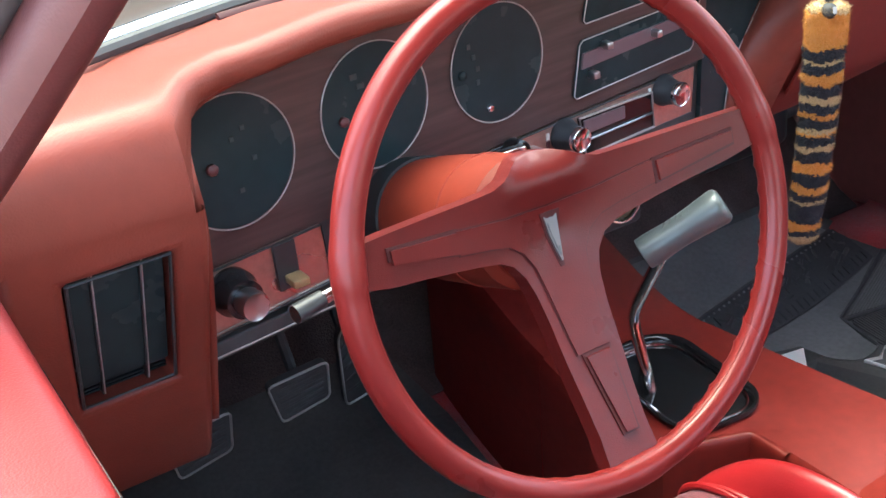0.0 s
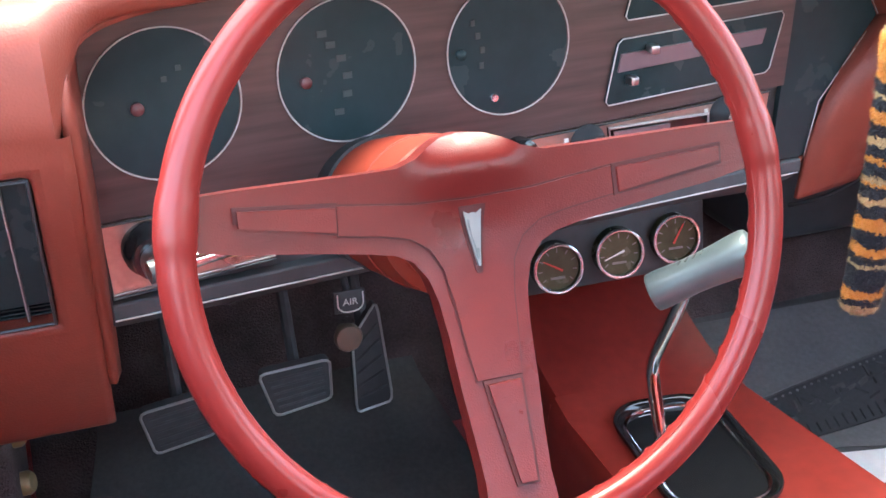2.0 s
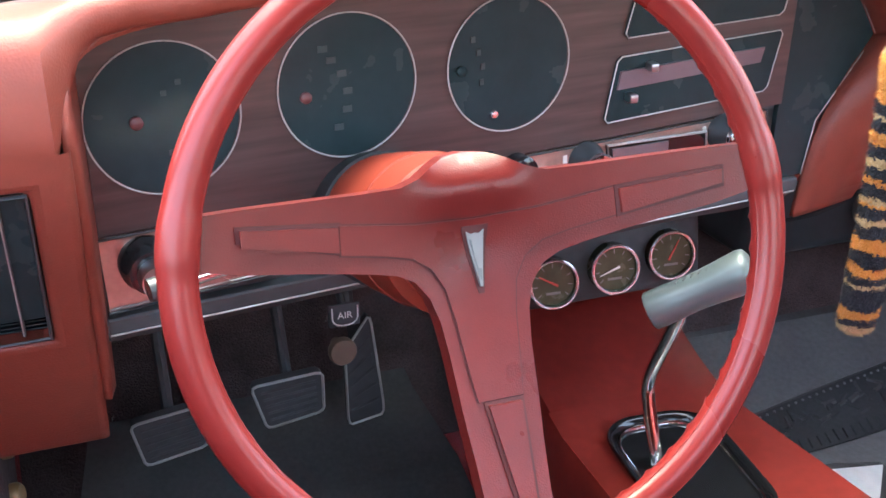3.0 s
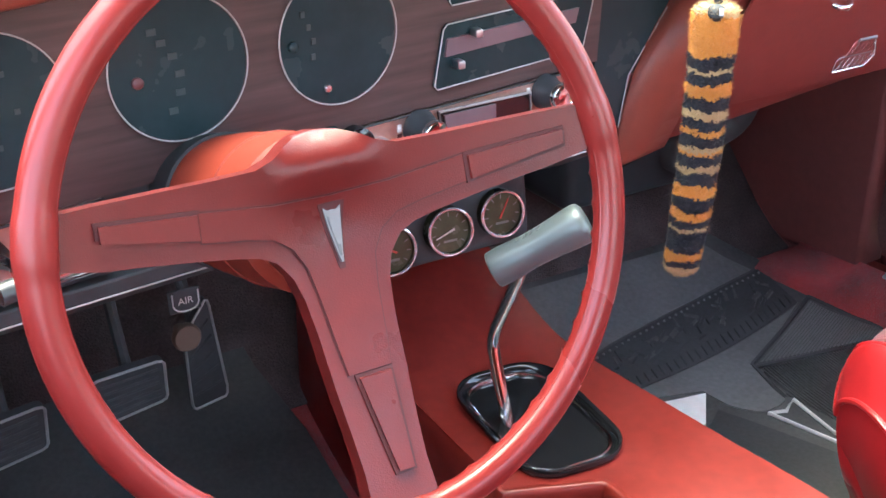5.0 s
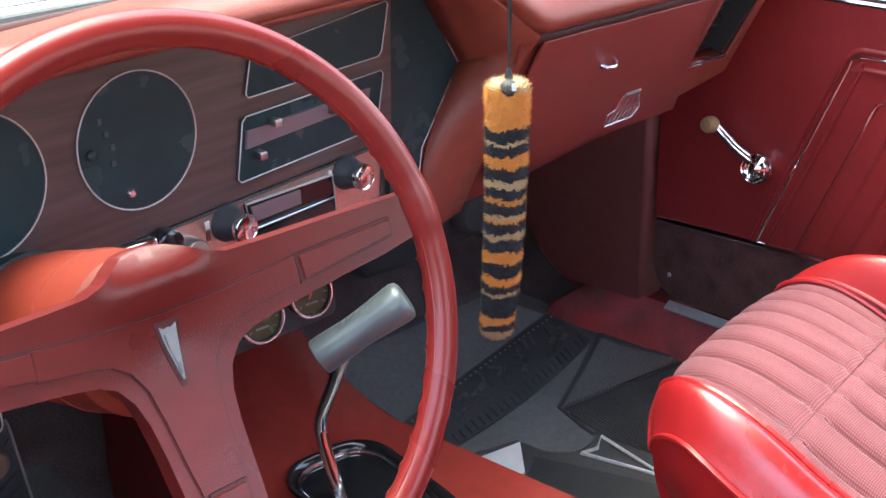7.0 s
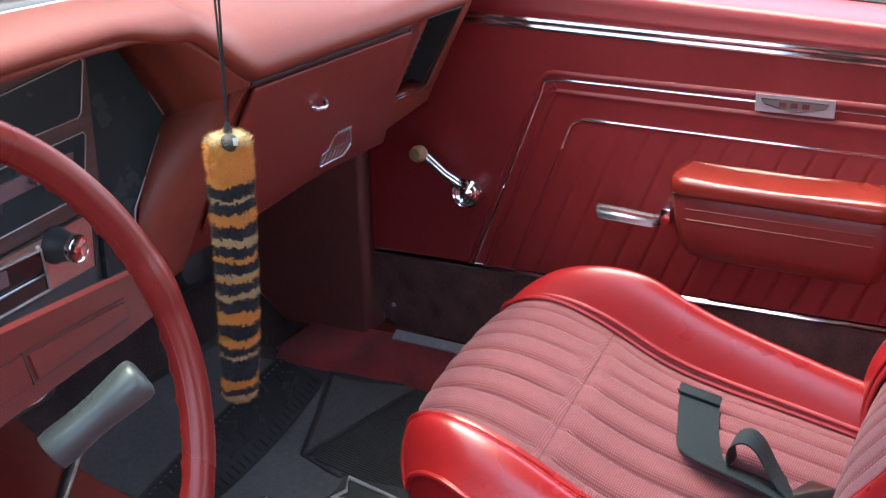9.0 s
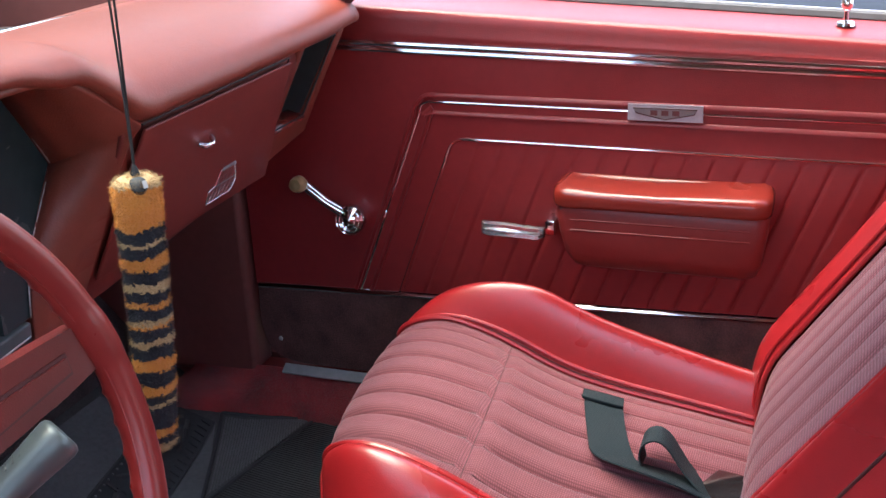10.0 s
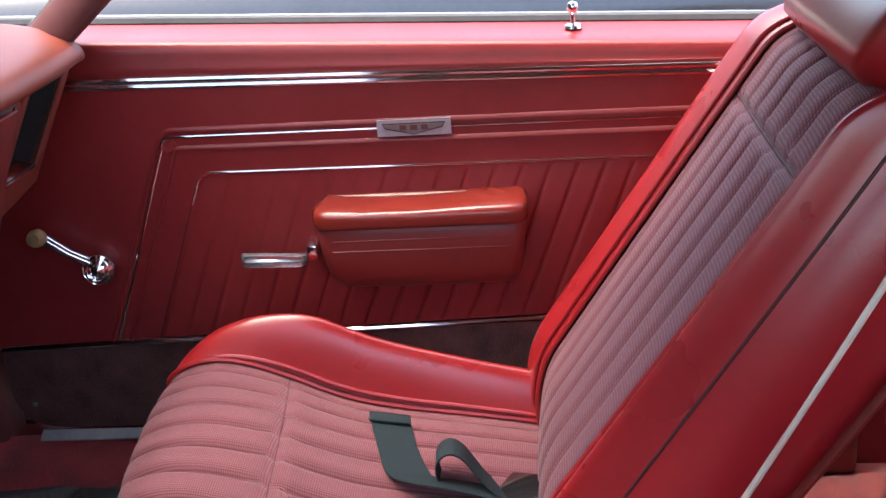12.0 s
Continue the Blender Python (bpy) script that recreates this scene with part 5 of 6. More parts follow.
def build_mat():
    m = thing("floor_mat", "black ribbed rubber floor mat with white arrow markings", "floor mat", (0.38, 0.3, 0.13))
    outline = [(0.10, -0.05), (0.706, -0.05), (0.706, 0.32), (0.684, 0.418), (0.662, 0.464), (0.636, 0.506), (0.606, 0.546), (0.566, 0.600), (0.14, 0.60), (0.10, 0.50)]
    part("sheet", patch(outline, -0.006, 0.007), M_RUBBER, m, "black rubber sheet", bevel=0.001)
    # smooth grey field ahead of the band
    far = lambda x: 0.462 + 0.170 * (x - 0.235) - 0.09 * (x - 0.235) ** 2
    near = lambda x: 0.387 + 0.040 * (x - 0.28) + 0.30 * max(0.0, x - 0.28) ** 2
    field = [(x, far(x) + 0.004) for x in span(0.11, 0.592, 10)] + [(0.564, 0.547), (0.540, 0.586), (0.14, 0.592), (0.11, 0.50)]
    part("front_field", patch(field, 0.001, 0.0012), M_FIELD, m, "grey smooth field", bevel=0.0006)
    # black band with tread blocks between two beaded edges
    xs = span(0.11, 0.612, 12)
    part("tread_band", patch([(x, near(x)) for x in xs] + [(x, far(x)) for x in xs[::-1]], 0.001, 0.0016), M_BAND, m, "black embossed band")
    rnd = random.Random(7)
    for k in range(38):
        x = 0.122 + k * 0.0129
        y = far(x) - 0.006
        part("stud", lathe([(0.0020, 0), (0.0016, 0.0018), (0.0003, 0.0022)], (x, y, mat_z(y) + 0.0026), (0, -0.3, 1), 8), M_RUBBER2, m)
    for k in range(34):
        x = 0.122 + k * 0.0145
        y = near(x) + 0.003
        part("tread_bar", strip((x, y), (x + 0.004, y + 0.019 + rnd.uniform(-0.002, 0.002)), 0.0070, 0.0024, 0.0024), M_BAND, m)
    for k in range(64):
        x = 0.125 + k * 0.0074 + rnd.uniform(-0.004, 0.004)
        y = near(x) + (far(x) - near(x)) * rnd.uniform(0.32, 0.72)
        a = rnd.choice((0.15, 0.5, 2.3, 1.3)) + rnd.uniform(-0.15, 0.15)
        part("tread_block", strip((x, y), (x + rnd.uniform(0.014, 0.026) * math.cos(a), y + 0.020 * math.sin(a)), rnd.uniform(0.004, 0.009), 0.0030, 0.0024), M_BAND if k % 3 else M_RUBBER, m)
    # smooth grey wedge between band and arrows
    wedge = [(x, near(x) - 0.003) for x in span(0.11, 0.594, 14)] + [(0.614, 0.434), (0.434, 0.350), (0.432, 0.300), (0.429, 0.280), (0.418, 0.270), (0.398, 0.263), (0.376, 0.263), (0.362, 0.270), (0.350, 0.284), (0.340, 0.303), (0.331, 0.340), (0.271, 0.357), (0.11, 0.368)]
    part("smooth_wedge", patch(wedge, 0.001, 0.0018), M_FIELD, m, "grey smooth field", bevel=0.0008)
    # two ribbed facets that meet along a diagonal
    fa = [(0.448, 0.352), (0.634, 0.428), (0.690, 0.308)]
    fb = [(0.444, 0.340), (0.690, 0.298), (0.690, 0.08), (0.45, 0.10), (0.428, 0.280)]
    # bases are darker than their ribs, so the gaps carry painted shade
    part("facet_gap_shade", patch(fa, 0.001, 0.0010), M_RUBBER, m, "finely ribbed grey facet")
    part("facet_gap_shade", patch(fb, 0.0, 0.0012), M_BAND, m, "coarsely ribbed black facet")
    tagged(part("facet", ribs(fa, (0.202, 0.083), 0.0040, 0.0030, 0.0012, 0.0018), M_FIELD, m), kind="stuff")
    tagged(part("facet", ribs(fb, (-0.118, -0.993), 0.0052, 0.0034, 0.0022, 0.001), M_RUBBER, m), kind="stuff")
    for p, q in (((0.438, 0.354), (0.640, 0.437)), ((0.438, 0.354), (0.420, 0.272)), ((0.640, 0.437), (0.698, 0.300)), ((0.438, 0.346), (0.698, 0.300))):
        part("facet_edge", strip(p, q, 0.007, 0.003, 0.001), M_BAND, m)
    fc = [(0.12, 0.02), (0.40, 0.02), (0.40, 0.10), (0.345, 0.245), (0.322, 0.300), (0.290, 0.280), (0.13, 0.26)]
    part("dark_field", patch(fc, 0.001, 0.0010), M_BAND, m, "smooth black field")
    # white markings
    white = [(0.205, 0.358), (0.331, 0.334), (0.284, 0.283), (0.20, 0.27)]
    part("white_block", patch(white, 0.001, 0.0026), M_WHITE, m, "worn white marking", bevel=0.0006)
    arrow = [(0.371, 0.2565), (0.395, 0.2475), (0.424, 0.2625), (0.404, 0.139)]
    part("arrow_outline", tube([(a, b, mat_z(b) + 0.004) for a, b in arrow], 0.0028, 6, closed=True), M_WHITE, m, "white arrowhead outline")


def build_driver_mat():
    m = thing("driver_floor_mat", "black rubber floor mat under the pedals", "floor mat", (-0.4, 0.3, 0.13))
    part("sheet", patch([(-0.64, -0.05), (-0.19, -0.05), (-0.19, 0.50), (-0.22, 0.62), (-0.62, 0.62), (-0.65, 0.50)], -0.006, 0.007), M_RUBBER, m, "black rubber sheet", bevel=0.001)


# ---------- seats ----------
def seat_profile():
    return chaikin([(-0.050, 0.19, 0), (-0.015, 0.25, 0), (0.015, 0.31, 0), (0.058, 0.350, 0), (0.072, 0.384, 0), (0.040, 0.404, 0), (-0.010, 0.408, 0), (-0.075, 0.388, 0), (-0.155, 0.348, 0), (-0.23, 0.331, 0), (-0.32, 0.319, 0), (-0.46, 0.296, 0)], 3)


def sweep_profile(prof, fn, sxs):
    """Rows across a seat: each profile point offset along its normal by fn(sx, s)."""
    n = len(prof)
    rows = []
    lengths = [0.0]
    for i in range(1, n):
        lengths.append(lengths[-1] + (prof[i] - prof[i - 1]).length)
    for i in range(n):
        a, b = prof[max(0, i - 1)], prof[min(n - 1, i + 1)]
        t = (b - a).normalized()
        nr = Vector((t.y, -t.x, 0))          # in (y, z)
        row = []
        for sx in sxs:
            x, o, drop, *back = fn(sx, lengths[i], i / (n - 1))
            p = prof[i] + nr * o
            row.append((x, p.x - (back[0] if back else 0.0), p.y - drop))
        rows.append(row)
    return rows


def pleat(sx, pitch, depth):
    t = abs(((sx / pitch) % 1.0) - 0.5) * 2
    return -depth * t ** 5


def build_seat(xc, label):
    seat = thing("bucket_seat", label, "seat", (xc, -0.2, 0.13), group="front seats")
    prof = seat_profile()
    half, pipe, pitch = 0.216, 0.160, 0.0457
    n = len(prof)
    ss = [0.0]
    for i in range(1, n):
        ss.append(ss[-1] + (prof[i] - prof[i - 1]).length)
    L = ss[-1]
    i_front = next(i for i, p in enumerate(prof) if p.y > 0.372)
    s_front = ss[i_front]
    s_seam = next(s for s, p in zip(ss, prof) if p.x < -0.088)
    ramp = lambda s, d: ease(0.0, 1.0, min(1.0, max(0.0, (s - s_front) / d)))
    def at(i, sx, o, dx=0.0):
        """A place on the cushion: profile point i, sideways sx, raised o along the normal; skewed and rounded in at the front corners."""
        a, b = prof[max(0, i - 1)], prof[min(n - 1, i + 1)]
        t = (b - a).normalized()
        k = 1 - ramp(ss[i], 0.14)
        corner = 0.026 * min(1.2, abs(sx) / half) ** 5 * k
        tuck = 1.0 - 0.05 * k ** 2
        return Vector((xc + sx * tuck + dx, prof[i].x + t.y * o - corner + 0.11 * sx, prof[i].y - t.x * o))
    def insert(i, sx):
        s = ss[i]
        crown = (0.007 + 0.018 * ramp(s, 0.26)) * (1 - (sx / pipe) ** 2)
        inside = 1 - min(1.0, abs(sx) / pipe) ** 10
        o = pleat(sx, pitch, 0.0105) * ramp(s, 0.05) ** 0.5 * inside * (1 - 0.75 * math.exp(-((s - s_seam) / 0.018) ** 2)) + crown
        return at(i, sx, o - 0.006 * inside * math.exp(-((s - s_seam) / 0.004) ** 2))
    part("cushion_insert", loft([[insert(i, sx) for sx in span(-pipe, pipe, 84)] for i in range(i_front, n)]), M_CLOTH, seat, "pleated dusty-red ribbed cloth", smooth=60)
    part("front_panel", loft([[insert(i, sx) for sx in span(-pipe, pipe, 16)] for i in range(i_front + 1)]), M_SEAT, seat, "red vinyl front of the cushion", smooth=60)
    # dark lines in the pleat valleys: stitches, and the valleys' shade with them
    for k in range(-3, 4):
        for s0, s1, off in ((s_front + 0.02, s_seam - 0.006, 0.0), (s_seam + 0.006, L - 0.06, 0.0)):
            sx = (k + off) * pitch
            if abs(sx) < pipe - 0.01:
                part("stitch_line", tube([insert(i, sx) + Vector((0, 0, 0.0006)) for i in range(n) if s0 < ss[i] < s1], 0.0013, 5), M_STITCH_SHADE, seat)
    i_seam = min(range(n), key=lambda i: abs(ss[i] - s_seam))
    part("cross_seam", tube([insert(i_seam, sx) + Vector((0, 0, 0.0001)) for sx in span(-pipe, pipe, 60)], 0.0008, 6), M_STITCH_SHADE, seat)
    edge = {}
    for sgn in (-1, 1):
        crest, foot, rise, sag = (0.012, -0.004, 0.06, 0.034) if sgn < 0 else (0.070, 0.020, 0.20, 0.0)
        def bolster(i, k, sgn=sgn, crest=crest, foot=foot, rise=rise, sag=sag):
            # k runs 0..1 from the piping over the bolster to the side welt, 1..2 down the side
            r = ramp(ss[i], rise) * (1.08 - 0.33 * ramp(ss[i] - 0.22, 0.30))
            top, end = 0.006 + crest * r, 0.002 + (foot - 0.002) * ramp(ss[i], 0.20)
            hb = half + (0.010 * ramp(ss[i], 0.16) if sgn < 0 else 0.0)
            if k <= 1:
                o = top * math.sin(math.pi * 0.5 * min(1, k / 0.6)) if k < 0.6 else top + (end - top) * (1 - math.cos(math.pi * 0.5 * (k - 0.6) / 0.4))
                return at(i, sgn * (pipe + (hb - pipe) * (k ** 1.05)), o) - Vector((0, 0, sag * ease(0.0, 1.0, max(0.0, (k - 0.30) / 0.70))))
            kk = k - 1
            p = at(i, sgn * hb, end) - Vector((0, 0, sag))
            low = max(0.0, p.z - 0.19)
            return p + Vector((sgn * (0.007 * math.sin(math.pi * min(1, kk * 1.6)) - 0.022 * kk), -0.035 * kk * (1 - ramp(ss[i], 0.10)) * min(1, low / 0.12), -low * kk))
        part("bolster", loft([[bolster(i, k) for k in span(0, 1, 16) + span(1.06, 2, 10)] for i in range(n)]), M_SEAT, seat, "glossy red vinyl bolster", smooth=70)
        part("piping", tube([at(i, sgn * (pipe + 0.001), 0.004) for i in range(i_front, n)], 0.0036, 8), M_SEAT, seat, "red piping")
        part("piping", tube([bolster(i, 0.06) + Vector((0, 0, 0.002)) for i in range(i_front, n)], 0.0030, 8), M_SEAT, seat)
        # dark tube painting the shade between the two cords
        part("piping_gap_shade", tube([bolster(i, 0.03) + Vector((0, 0, 0.0015)) for i in range(i_front, n)], 0.0014, 6), M_STITCH_SHADE, seat)
        part("side_welt", tube([bolster(i, 1.0) for i in range(i_front, n)], 0.0034, 8), M_SEAT, seat, "red welt along the cushion's side")
        edge[sgn] = [bolster(i_front, k) for k in span(0, 1, 10)]
    across = edge[-1][::-1] + [insert(i_front, sx) for sx in span(-pipe, pipe, 24)][1:-1] + edge[1]
    part("front_welt", tube(across, 0.0034, 8), M_SEAT, seat, "red welt along the cushion's front")
    part("base", box((xc, -0.22, 0.20), (0.36, 0.40, 0.11), 0.02), M_KPANEL, seat, "dark seat base")
    # backrest
    rc = radians(34)
    d, nf = Vector((0, -math.sin(rc), math.cos(rc))), Vector((0, math.cos(rc), math.sin(rc)))
    o0 = Vector((xc, -0.349, 0.305))
    H = 0.60
    B = lambda sx, h, n: o0 + Vector((1, 0, 0)) * sx + d * h + nf * n
    wid = lambda h: 1.0 - 0.03 * max(0, (h - 0.40) / 0.20) ** 2
    edge_x = lambda sx, h: sx * wid(h) * (1.0 + (0.15 * (h / H) if sx < 0 else 0.0))
    lift = lambda h: 0.010 - 0.065 * max(0, 1 - h / 0.13) ** 2 - 0.030 * max(0, (h - 0.55) / 0.06) ** 2
    hs = span(0.0, H, 150)
    seam_h = 0.495
    def bi(sx, h):
        inside = 1 - min(1.0, abs(sx) / 0.155) ** 10
        o = pleat(sx, pitch, 0.0075) * inside * (1 - 0.75 * math.exp(-((h - seam_h) / 0.018) ** 2)) + 0.006 * (1 - (sx / 0.155) ** 2) + lift(h)
        o -= 0.008 * inside * math.exp(-((h - seam_h) / 0.006) ** 2)
        return B(edge_x(sx, h), h, o)
    part("back_insert", loft([[bi(sx, h) for sx in span(-0.155, 0.155, 80)] for h in hs]), M_CLOTH_BACK, seat, "pleated dusty-red cloth backrest", smooth=60)
    # backrest pleats get the same dark lines, part stitch and part valley shade
    for k in range(-3, 4):
        for h0, h1, off in ((0.03, seam_h - 0.006, 0.0), (seam_h + 0.006, 0.585, 0.0)):
            sx = (k + off) * pitch
            if abs(sx) < 0.145:
                part("stitch_line", tube([bi(sx, h) + nf * 0.0004 for h in span(h0, h1, 30)], 0.0010, 5), M_STITCH_SHADE, seat)
    part("cross_seam", tube([bi(sx, seam_h) + nf * 0.0008 for sx in span(-0.155, 0.155, 60)], 0.0016, 6), M_STITCH_SHADE, seat)
    for sgn in (-1, 1):
        def bb(k, h):
            puff, peak, wide = (0.014, 0.68, 0.056) if sgn < 0 else (0.020, 0.62, 0.076)
            top, end = lift(h) + 0.002 + puff, lift(h) - (0.028 if sgn < 0 else 0.036)
            if k <= 1:
                n = lift(h) + 0.002 + puff * math.sin(math.pi * 0.5 * k / peak) if k < peak else top + (end - top) * (1 - math.cos(math.pi * 0.5 * (k - peak) / (1 - peak)))
                a, b = edge_x(sgn * 0.155, h), sgn * (0.155 + wide) * wid(h)
                return B(a + (b - a) * k ** 0.9, h, n)
            kk = k - 1
            return B(sgn * (0.155 + wide + 0.022 * math.sin(math.pi * min(1, kk * 1.05)) ** 0.8) * wid(h), h, end * (1 - kk) - 0.150 * kk)
        part("back_bolster", loft([[bb(k, h) for k in span(0, 1, 14) + span(1.08, 2, 9)] for h in hs]), M_SEAT, seat, "red vinyl backrest bolster", smooth=70)
        part("back_piping", tube([B(edge_x(sgn * 0.1545, h), h, lift(h) + 0.0055) for h in hs], 0.0036, 8), M_SEAT, seat)
        part("back_piping", tube([bb(0.16, h) + nf * 0.0016 for h in hs], 0.0030, 8), M_SEAT, seat)
        # gap between the backrest cords, shaded by a dark tube
        part("piping_gap_shade", tube([B(edge_x(sgn * 0.1592, h), h, lift(h) + 0.0056) for h in hs], 0.0018, 6), M_STITCH_SHADE, seat)
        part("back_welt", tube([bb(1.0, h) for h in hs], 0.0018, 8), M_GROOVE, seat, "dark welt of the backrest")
        part("chrome_strip", tube([B(sgn * 0.231 * wid(h), h, -0.096 + 0.11 * (h - 0.256)) for h in span(0.02, 0.56, 30)], 0.0037, 16), M_CHAMPAGNE, seat, "satin metal strip along the seat side")
    shell = [[B(sx * wid(h), h, -0.150 + 0.012 * (sx / 0.23) ** 2) for sx in span(-0.232, 0.232, 8)] for h in span(0, H, 10)]
    part("back_shell", loft(shell), M_PLASTIC, seat, "red plastic seat back", solid=0.004)
    cap = [[B(sx * wid(H), H, n) for sx in span(-0.23, 0.23, 12)] for n in (-0.02, -0.08, -0.148)]
    part("back_top", loft(cap), M_SEAT, seat)
    # headrest
    rows = []
    for k, (h, w, n0, n1) in enumerate(((0.588, 0.120, 0.004, -0.04), (0.596, 0.148, 0.026, -0.06), (0.615, 0.158, 0.036, -0.07), (0.68, 0.160, 0.034, -0.07), (0.745, 0.150, 0.018, -0.06), (0.775, 0.110, -0.004, -0.04))):
        loop = [(-w, n0 * 0.7), (-w * 0.95, n0), (0, n0 + 0.006), (w * 0.95, n0), (w, n0 * 0.7), (w, n1 * 0.6), (w * 0.8, n1), (-w * 0.8, n1), (-w, n1 * 0.6)]
        rows.append(chaikin([B(a, h, b) for a, b in loop], 2, closed=True))
    part("headrest", loft(rows, ring=True, caps=True), M_SEAT, seat, "red vinyl headrest", smooth=60)
    return seat


def build_belt():
    belt = thing("seat_belt", "black webbing seat belt lying loose on the seat", "seat belt", (0.38, -0.25, 0.37))
    def ribbon(path, wide):
        """path of centres with width vectors."""
        n = len(path)
        rows = []
        for i, (p, w) in enumerate(zip(path, wide)):
            a, b = path[max(0, i - 1)], path[min(n - 1, i + 1)]
            t = (b - a).normalized()
            w = w.normalized() * 0.0255
            nr = t.cross(w).normalized() * 0.0009
            rows.append([p - w - nr, p + w - nr, p + w + nr, p - w + nr])
        return loft(rows, ring=True, caps=True)
    def smooth(keys):
        keys = [((x + float(np.interp(x, [0.33, 0.47], [0.041, 0.012])), y + 0.006, z - 0.027), w) for (x, y, z), w in keys]
        ps = chaikin([k[0] for k in keys], 3)
        ws = chaikin([k[1] for k in keys], 3)
        return ps, ws
    keys = [((0.474, -0.214, 0.388), (0.15, 1, 0.25)), ((0.43, -0.222, 0.387), (0.15, 1, 0.25)), ((0.38, -0.234, 0.386), (0.12, 1, 0.22)), ((0.345, -0.243, 0.385), (0.02, 1, 0.2)), ((0.318, -0.252, 0.386), (-0.45, 0.85, 0.3)), ((0.304, -0.275, 0.389), (-0.85, 0.30, 0.42)), ((0.300, -0.305, 0.386), (-0.92, 0.05, 0.38)), ((0.302, -0.345, 0.374), (-0.95, -0.1, 0.3)), ((0.30, -0.40, 0.352), (-1, -0.1, 0.2))]
    part("webbing", ribbon(*smooth(keys)), M_BELT, belt, "black ribbed webbing")
    part("end_fold", moved(box((0, 0, 0), (0.020, 0.050, 0.004), 0.001), Matrix.Translation((0.477, -0.2095, 0.3645)) @ Matrix.Rotation(radians(9), 4, "Z") @ Matrix.Rotation(radians(14), 4, "X")), M_BELT, belt)
    part("fold_stitch", tube([(0.4665, -0.185, 0.3715), (0.4745, -0.234, 0.3590)], 0.0010, 5), M_CORD, belt)
    part("fold_stitch", tube([(0.4820, -0.187, 0.3722), (0.4895, -0.232, 0.3605)], 0.0006, 5), M_CORD, belt)
    w, w2 = (-0.97, -0.08, 0.20), (-0.93, -0.05, 0.30)
    keys = [((0.331, -0.283, 0.380), w2), ((0.333, -0.279, 0.396), w), ((0.334, -0.285, 0.410), w), ((0.334, -0.298, 0.416), w), ((0.333, -0.311, 0.408), w), ((0.330, -0.321, 0.393), w), ((0.322, -0.336, 0.376), w2), ((0.300, -0.374, 0.358), w2)]
    part("webbing_loop", ribbon(*smooth(keys)), M_BELT, belt)
    buckle = part("buckle", moved(box((0, 0, 0), (0.055, 0.095, 0.016), 0.004, 2), Matrix.Translation((0.345, -0.384, 0.343)) @ Matrix.Rotation(radians(-14), 4, "X") @ Matrix.Rotation(radians(-30), 4, "Z")), M_GLOSS, belt, "black buckle housing")
    part("release_button", moved(box((0, 0, 0), (0.026, 0.028, 0.004), 0.001), Matrix.Translation((0.330, -0.402, 0.352)) @ Matrix.Rotation(radians(-14), 4, "X") @ Matrix.Rotation(radians(-30), 4, "Z")), M_STEEL, buckle, "bright label on the buckle")


def build_rear_bench():
    bench = thing("rear_bench", "red rear bench seat with pleated cloth", "rear seat", (0, -1.2, 0.13))
    prof = chaikin([(-0.86, 0.15, 0), (-0.835, 0.25, 0), (-0.85, 0.34, 0), (-0.90, 0.365, 0), (-1.0, 0.36, 0), (-1.20, 0.33, 0), (-1.28, 0.32, 0)], 2)
    rows = sweep_profile(prof, lambda sx, s, t: (sx, pleat(sx, 0.04, 0.006), 0), span(-0.66, 0.66, 160))
    part("cushion", loft(rows), M_CLOTH, bench, "pleated cloth cushion", smooth=60)
    part("front_piping", tube([(x, -0.845, 0.345) for x in span(-0.66, 0.66, 20)], 0.005, 8), M_SEAT, bench)
    prof = chaikin([(-1.28, 0.32, 0), (-1.34, 0.50, 0), (-1.42, 0.72, 0), (-1.47, 0.80, 0), (-1.55, 0.82, 0)], 2)
    rows = sweep_profile(prof, lambda sx, s, t: (sx, pleat(sx, 0.04, 0.006), 0), span(-0.66, 0.66, 160))
    part("backrest", loft(rows), M_CLOTH_BACK, bench, smooth=60)
    part("seat_rail", box((0.30, -0.62, 0.16), (0.04, 0.30, 0.05), 0.006), M_MATTE, bench)


